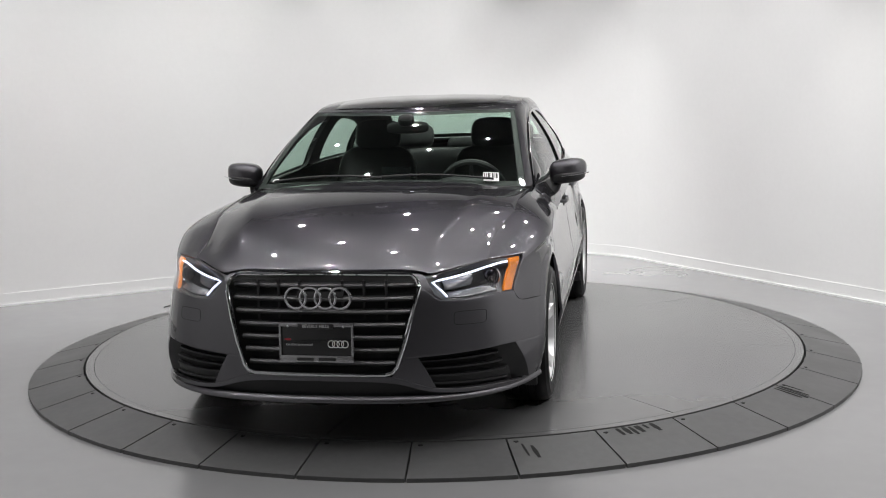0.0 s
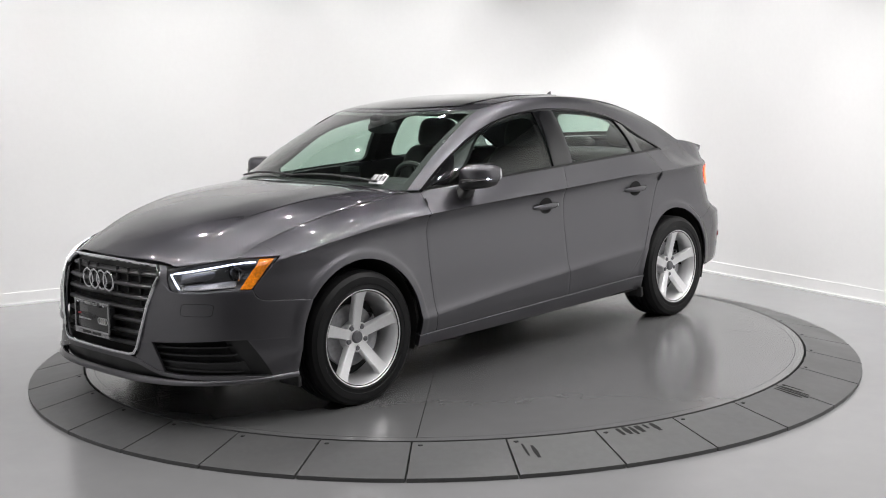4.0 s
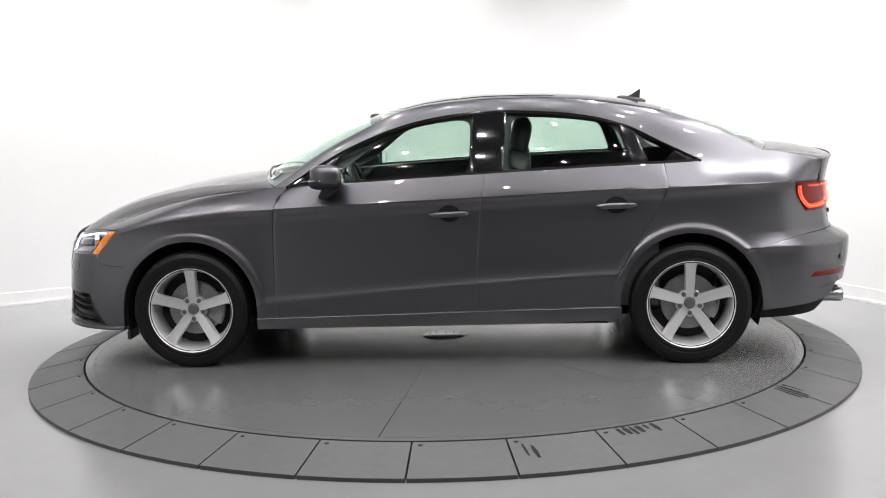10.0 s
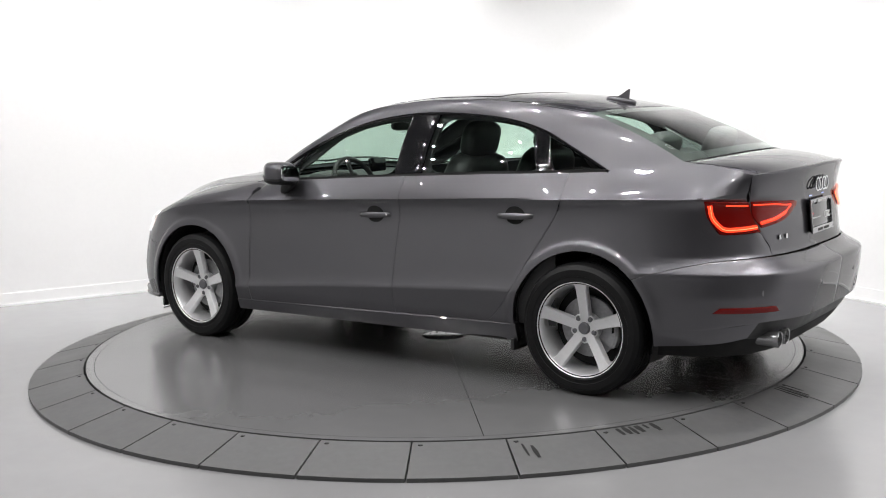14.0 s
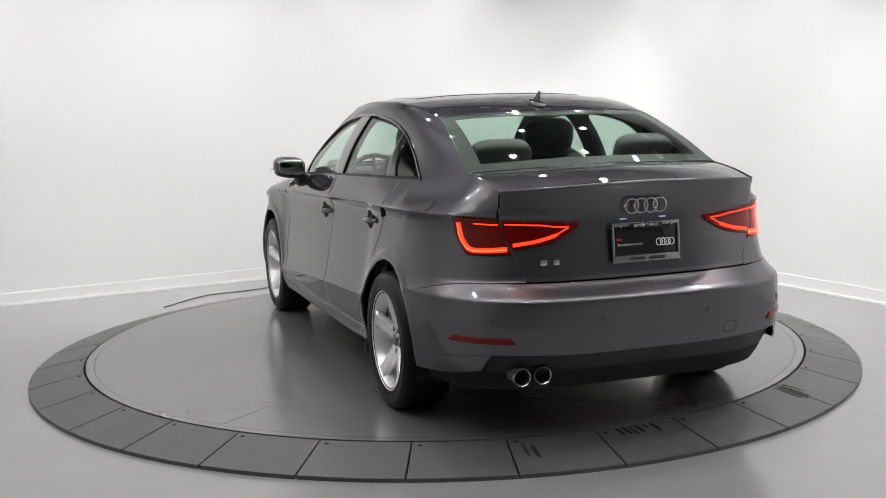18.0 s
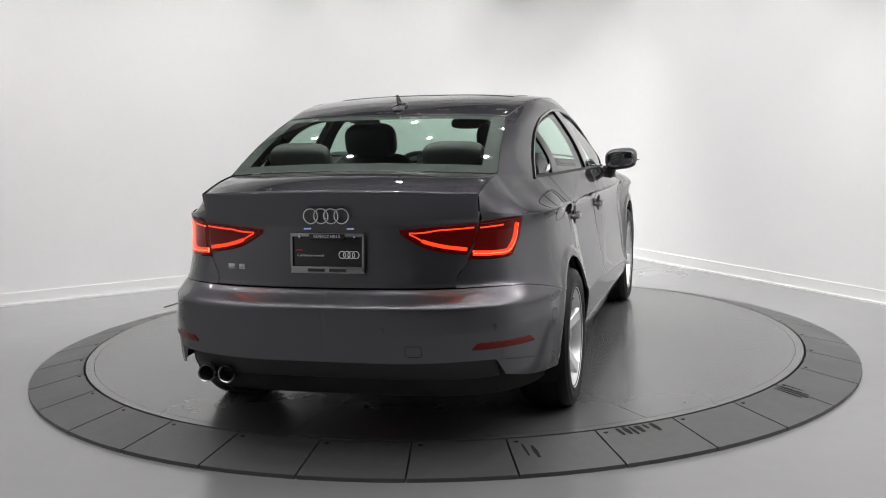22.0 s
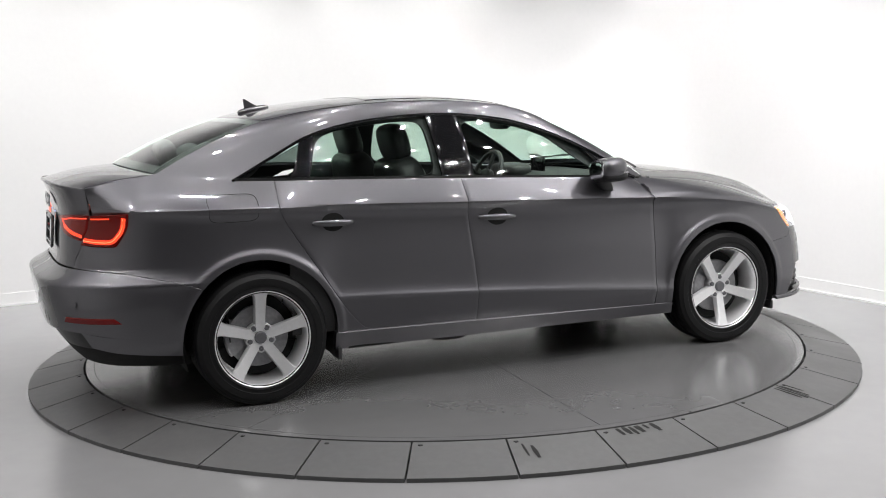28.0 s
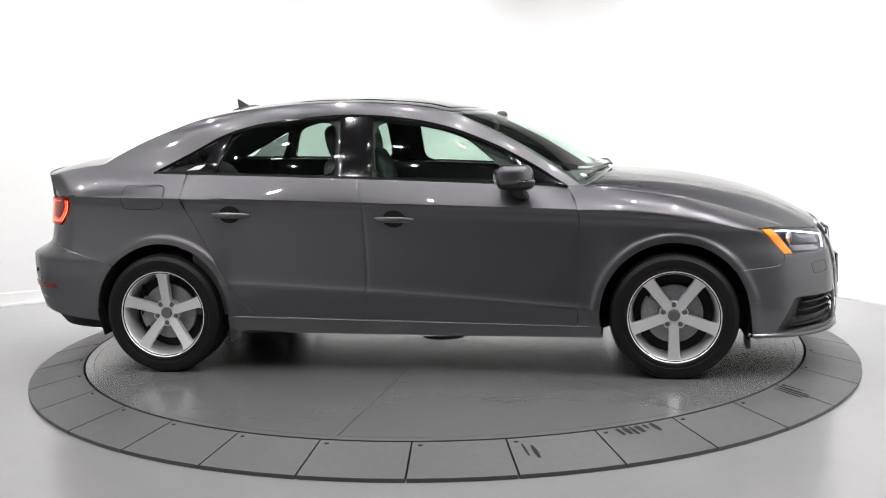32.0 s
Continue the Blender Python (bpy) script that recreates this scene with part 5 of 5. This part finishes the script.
for i in range(len(fin)):
    j = (i + 1) % len(fin)
    bm.faces.new((va[j], va[i], vb[i], vb[j]))
bmesh.ops.recalc_face_normals(bm, faces=bm.faces)
part("fin", bm, PAINT, aer, smooth=False)

# scuttle and wipers
part("scuttle", sheet(lambda u, v: Vector((0.985 - 0.135 * abs(2 * u - 1) ** 2.5 + 0.07 * v, 0.71 * (2 * u - 1), 0.962 - 0.02 * abs(2 * u - 1) ** 2 + 0.004 * v)), 30, 4, 0.0), BLACK, car)
for y0, y1, sgn in ((0.55, -0.06, 1), (0.0, -0.60, 1)):
    pts = []
    for i in range(13):
        t = i / 12
        y = y0 + (y1 - y0) * t
        q = screen((y / 0.70 + 1) / 2, 0.045 + 0.05 * math.sin(math.pi * t) * 0.6)
        pts.append(q + Vector((0.012, 0, 0.012)))
    part("wiper", tube(bmesh.new(), pts, 0.006, 6), BLACK, car)

# ---------------------------------------------------------------- cabin
def cushion(cx, cy, cz, rx, ry, rz, e=0.45):
    return blob(cx, cy, cz, rx, ry, rz, e, 28, 14)


def lean_back(x0, z0, deg):
    m = Matrix.Translation((x0, 0, z0)) @ Matrix.Rotation(radians(-deg), 4, "Y") @ Matrix.Translation((-x0, 0, -z0))
    return lambda p: m @ p


for sg in (1, -1):
    y = 0.37 * sg
    seat = part("front_seat", cushion(0.02, y, 0.50, 0.27, 0.26, 0.10), LEATHER, car, "black leather front seat")
    part("backrest", reshape(cushion(-0.27, y, 0.80, 0.085, 0.25, 0.33), lean_back(-0.27, 0.5, 17)), LEATHER, seat)
    part("head_rest", reshape(cushion(-0.27, y, 1.20, 0.055, 0.145, 0.10, 0.6), lean_back(-0.27, 0.5, 15)), LEATHER, seat)
    for q in (-0.05, 0.05):
        part("post", reshape(lathe(bmesh.new(), [(0.006, 0.0), (0.006, 0.12)], 8, Matrix.Translation((-0.27, y + q, 1.05))), lean_back(-0.27, 0.5, 15)), CHROME, seat)
    part("door_lining", sheet(mirror_if(sg, lambda u, v: shell(0.84 - 2.0 * u, 0.30 + (top_z(0.84 - 2.0 * u) - 0.012 - 0.30) * v, 0.06 - 0.045 * v ** 4)), 40, 14, 0.0), TRIM_GREY, car)
bench = part("rear_seat", cushion(-0.98, 0, 0.52, 0.26, 0.62, 0.09), LEATHER, car, "black leather rear bench")
part("backrest", reshape(cushion(-1.22, 0, 0.80, 0.08, 0.60, 0.29), lean_back(-1.22, 0.5, 24)), LEATHER, bench)
for y in (-0.36, 0.0, 0.36):
    part("head_rest", reshape(cushion(-1.22, y, 1.19 if y else 1.12, 0.05, 0.145 if y else 0.11, 0.085 if y else 0.045, 0.55), lean_back(-1.22, 0.5, 24)), LEATHER, bench)
part("parcel_shelf", sheet(lambda u, v: Vector((-1.42 - 0.42 * v, (0.688 - 0.085 * v) * (2 * u - 1), 0.998 + 0.004 * v)), 10, 4, 0.0), TRIM_GREY, car)
part("head_lining", sheet(lambda u, v: roof(0.04 + 0.92 * u, 0.03 + 0.94 * v) - Vector((0, 0, 0.03)), 20, 20, 0.0, False), TRIM_GREY, car)
dash = part("dashboard", reshape(cushion(0.78, 0, 0.83, 0.26, 0.68, 0.125, 0.5), lambda p: Vector((p.x, p.y, p.z - 0.05 * max(0, (0.75 - p.x)) / 0.2))), LEATHER, car, "black soft-touch dashboard")
bm = bmesh.new()
box(bm, 0.60, -0.02, 1.0, 0.012, 0.16, 0.085, 0.006)
part("screen", bm, GLOSS_BLACK, dash)
part("cowl", cushion(0.62, 0.37, 0.945, 0.10, 0.17, 0.045, 0.7), LEATHER, dash)
ctr = Vector((0.44, 0.37, 0.90))
m = Matrix.Translation(ctr) @ Matrix.Rotation(radians(-66), 4, "Y")
rim_pts = [m @ Vector((0.175 * math.cos(t), 0.175 * math.sin(t), 0)) for t in (2 * math.pi * i / 40 for i in range(40))]
wheel_s = part("steering_wheel", tube(bmesh.new(), rim_pts, 0.015, 8, True), LEATHER, car, "black leather steering wheel")
bm = blob(0, 0, 0, 0.06, 0.07, 0.025, 0.6, 20, 10)
bm.transform(m)
part("boss", bm, LEATHER, wheel_s)
for a in (0.0, math.pi / 2, math.pi, ):
    part("wheel_spoke", tube(bmesh.new(), [m @ Vector((0.05 * math.sin(a - math.pi / 2) , 0.05 * math.cos(a - math.pi / 2), 0)), m @ Vector((0.17 * math.sin(a - math.pi / 2), 0.17 * math.cos(a - math.pi / 2), 0))], 0.013, 6), LEATHER, wheel_s)
part("rear_view_mirror", blob(0.36, 0.0, 1.245, 0.02, 0.12, 0.034, 0.6, 24, 10), BLACK, car, "black inside rear-view mirror")
part("mirror_mount", blob(0.40, 0.0, 1.285, 0.035, 0.045, 0.035, 0.7, 16, 8), BLACK, car)
part("tunnel", cushion(0.25, 0, 0.50, 0.55, 0.11, 0.14, 0.4), TRIM_GREY, car)
part("cabin_floor", sheet(lambda u, v: Vector((-1.5 + 2.6 * u, 1.5 * (v - 0.5), 0.27)), 4, 4, 0.0), LINER, car)
part("bulkhead", sheet(lambda u, v: Vector((1.02 - 0.06 * v, 1.3 * (u - 0.5), 0.3 + 0.62 * v)), 4, 4, 0.0), LINER, car)
part("rear_bulkhead", sheet(lambda u, v: Vector((-1.46, (1.62 - 0.27 * v) * (u - 0.5), 0.3 + 0.695 * v)), 4, 4, 0.0), LINER, car)

# inner trim round the side windows and along the pillars
def inner_trim(outer, inner, depth):
    """A dark lining between a window's full outline and its smaller, round-cornered clear opening."""
    bm = bmesh.new()
    n = 60
    rows = []
    for i in range(n):
        a = 2 * math.pi * i / n
        c, q = math.cos(a), math.sin(a)
        m = max(abs(c), abs(q))
        r = (abs(c) ** 7 + abs(q) ** 7) ** (-1 / 7)
        p0 = outer(0.5 + 0.5 * c / m, 0.5 + 0.5 * q / m)
        p1 = inner(0.5 + 0.5 * c * r, 0.5 + 0.5 * q * r)
        p1.y -= depth
        p2 = p1 + Vector((0, depth * 0.8, 0))
        rows.append([bm.verts.new(p) for p in (p0, p1, p2)])
    for a, b in zip(rows, rows[1:] + rows[:1]):
        for k in range(2):
            bm.faces.new((a[k], b[k], b[k + 1], a[k + 1]))
    bmesh.ops.recalc_face_normals(bm, faces=bm.faces)
    return bm


for sg in (1, -1):
    for outer_w, inner_w in ((glazing(0.80, 0.79, -0.27, -0.285, 0.0, 1.0, 0.014), glazing(0.65, 0.30, -0.175, -0.19, 0.01, 0.90, 0.014)),
                             (glazing(-0.27, -0.285, -1.08, -1.0, 0.0, 1.0, 0.014), glazing(-0.385, -0.40, -1.04, -0.955, 0.02, 0.90, 0.014))):
        part("window_lining", reshape(inner_trim(outer_w, inner_w, 0.025), lambda p, sg=sg: Vector((p.x, p.y * sg, p.z))), BLACK, car)
    part("pillar_lining", sheet(mirror_if(sg, lambda u, v: frame_strip(0.03 + 0.80 * u, v) - Vector((0, 0.02, 0.02))), 60, 4, 0.0, False), TRIM_GREY, car)

# sticker inside the windscreen, and small white patches on the glass
def on_screen(y, v, off):
    p = screen((y / 0.70 + 1) / 2, v)
    return p + Vector((-0.006 + off * 0.6, 0, -0.006 + off))


st = part("window_sticker", sheet(lambda u, v: on_screen(0.50 + 0.075 * u, 0.03 + 0.09 * v, 0.012), 4, 4, 0.0), WHITE_PAPER, car, "white stock label behind the windscreen")
for k, (a, b, h) in enumerate(((0.06, 0.12, 0.6), (0.18, 0.22, 0.6), (0.30, 0.42, 0.6), (0.47, 0.5, 0.6), (0.56, 0.66, 0.6), (0.72, 0.75, 0.6), (0.8, 0.92, 0.6))):
    part("printed_bar", sheet(lambda u, v, a=a, b=b: on_screen(0.50 + 0.075 * (a + (b - a) * u), 0.06 + 0.05 * v, 0.0135), 1, 1, 0.0), INK, st)
part("glass_patch", sheet(lambda u, v: on_screen(-0.62 + 0.035 * u, 0.05 + 0.03 * v, 0.012), 2, 2, 0.0), WHITE_PAPER, car)
q = glazing(-1.13, -1.08, -1.20, -1.15, 0.18, 0.33, 0.004)
part("glass_patch", sheet(mirrored(q), 3, 3, 0.0), WHITE_PAPER, car)

# ---------------------------------------------------------------- small things on the car
for y in (0.24, -0.24, 0.66, -0.66):
    m = Matrix.Translation(rear(y, 0.522, -0.0008)) @ Vector((-1, 1.1 * y ** 3, 0.0)).to_track_quat("Z", "Y").to_matrix().to_4x4()
    part("parking_sensor", lathe(bmesh.new(), [(0.0005, 0.001), (0.010, 0.001), (0.0125, 0.0)], 18, m), PAINT, car)
pts = []
for i in range(32):
    a = 2 * math.pi * i / 32
    y = -0.36 + 0.032 * math.copysign(abs(math.cos(a)) ** 0.35, math.cos(a))
    z = 0.435 + 0.022 * math.copysign(abs(math.sin(a)) ** 0.35, math.sin(a))
    pts.append(rear(y, z, -0.0003))
part("tow_cover_seam", tube(bmesh.new(), pts, 0.0012, 5, True), LINER, car)
for sg in (1, -1):
    pts = []
    for i in range(32):
        a = 2 * math.pi * i / 32
        y = 0.60 + 0.060 * math.copysign(abs(math.cos(a)) ** 0.35, math.cos(a))
        z = 0.525 + 0.026 * math.copysign(abs(math.sin(a)) ** 0.35, math.sin(a)) - 0.02 * (y - 0.6)
        p = front(y, z, -0.0003)
        pts.append(Vector((p.x, p.y * sg, p.z)))
    part("washer_cover_seam", tube(bmesh.new(), pts, 0.0011, 5, True), LINER, car)
    # a thin bead in body paint, added to stand for the highlight along the sill
    pts = [shell(-0.93 + 1.85 * i / 40, 0.2995 - 0.036 * (i / 40) ** 1.0, -0.001) for i in range(41)]
    part("sill_highlight", tube(bmesh.new(), [Vector((p.x, p.y * sg, p.z)) for p in pts], 0.003, 6), PAINT, car)
    # mud flaps in front of the rear wheels
    bm = bmesh.new()
    box(bm, -0.945, 0.80 * sg, 0.20, 0.02, 0.12, 0.06, 0.006)
    part("air_guide", bm, BLACK, car)
    bm = bmesh.new()
    box(bm, 1.675, 0.76 * sg, 0.175, 0.02, 0.14, 0.05, 0.006)
    part("air_guide", bm, BLACK, car)
    # number plate lights
    bm = bmesh.new()
    box(bm, boot_face(0.5, 0.60).x + 0.002, 0.09 * sg, 0.902, 0.012, 0.03, 0.006, 0.002)
    part("plate_light", bm, PLATE_GLOW, car)

# ---------------------------------------------------------------- wall outlet with a plugged-in lead
outlet = new("wall_outlet")
tagged(outlet, "white wall outlet with a black plug", "outlet")
outlet.matrix_world = Matrix.Translation(room(0.019, B1, 0.419)) @ Matrix.Rotation(ROOM, 4, "Z")
bm = bmesh.new()
box(bm, 0, -0.004, 0, 0.075, 0.008, 0.115, 0.003)
part("cover_plate", bm, BASE_WHITE, outlet)
for dz in (0.02, -0.02):
    bm = bmesh.new()
    box(bm, 0, -0.009, dz, 0.034, 0.004, 0.028, 0.002)
    part("socket", bm, BASE_WHITE, outlet)
bm = bmesh.new()
box(bm, 0.0, -0.03, 0.02, 0.026, 0.04, 0.026, 0.006)
part("plug", bm, INK, outlet)
lead = [room(0.019, 3.045, 0.439), room(0.035, 3.03, 0.40), room(0.08, 3.02, 0.33), room(0.16, 3.01, 0.22), room(0.23, 3.00, 0.09), room(0.27, 2.98, 0.0), room(0.26, 2.94, FLOOR + 0.012), room(0.17, 2.86, FLOOR + 0.006),
        room(-0.07, 2.69, FLOOR + 0.006), room(-0.38, 2.62, FLOOR + 0.006), room(-0.7, 2.60, FLOOR + 0.006), room(-1.1, 2.3, FLOOR + 0.006)]
cv = curve([tuple(p) for p in lead])
thing("power_lead", tube(bmesh.new(), [cv(i / 80) for i in range(81)], 0.004, 6), INK, "thin black power lead from the outlet to the turntable", "cable", smooth=True)

# ---------------------------------------------------------------- scuffs on the ramp segments
def ramp_z(r):
    return -0.002 - 0.056 * (r - R_DISC - 0.006) / (2.335 - R_DISC - 0.006)


def scuff(r0, r1, a, w, wander):
    """A thin dark rubber smear along the radius of the ramp."""
    bm = bmesh.new()
    rows = []
    for i in range(7):
        t = i / 6
        r = r0 + (r1 - r0) * t
        h = w * (0.5 + 0.5 * math.sin(math.pi * (0.15 + 0.7 * t))) * (0.8 + 0.4 * random.random())
        c = radians(a) + wander * t
        rows.append([bm.verts.new((r * math.cos(c + k * h / r), r * math.sin(c + k * h / r), ramp_z(r) + 0.0022)) for k in (-0.5, 0.5)])
    for p, q in zip(rows, rows[1:]):
        bm.faces.new((p[0], q[0], q[1], p[1]))
    return bm


for a, r0, r1, w in ((-69.6, 2.06, 2.12, 0.016), (-68.7, 2.055, 2.12, 0.02), (-67.9, 2.06, 2.13, 0.014), (-67.0, 2.06, 2.12, 0.022), (-66.0, 2.06, 2.10, 0.012), (-64.9, 2.06, 2.13, 0.02),
                     (-40.9, 2.07, 2.20, 0.012), (-40.2, 2.07, 2.22, 0.014), (-39.3, 2.07, 2.21, 0.012), (-38.4, 2.07, 2.17, 0.010), (-80.6, 2.12, 2.22, 0.016), (-81.6, 2.10, 2.2, 0.008)):
    part("scuff", scuff(r0, r1, a, w * 1.2, 0.004), SCUFF, ring, smooth=False)

# ---------------------------------------------------------------- motion of the table and the car
def motions():
    turn = hermite([(t, a) for t, a in TURN])
    rows_disc, rows_car = [], []
    for i in range(33):
        m = Matrix.Rotation(radians(turn(float(i))), 4, "Z")
        rows_disc.append((float(i), m))
        rows_car.append((float(i), m @ Matrix.Translation((*CAR_AT, 0.0))))
    walk(disc, rows_disc)
    walk(car, rows_car)


motions()
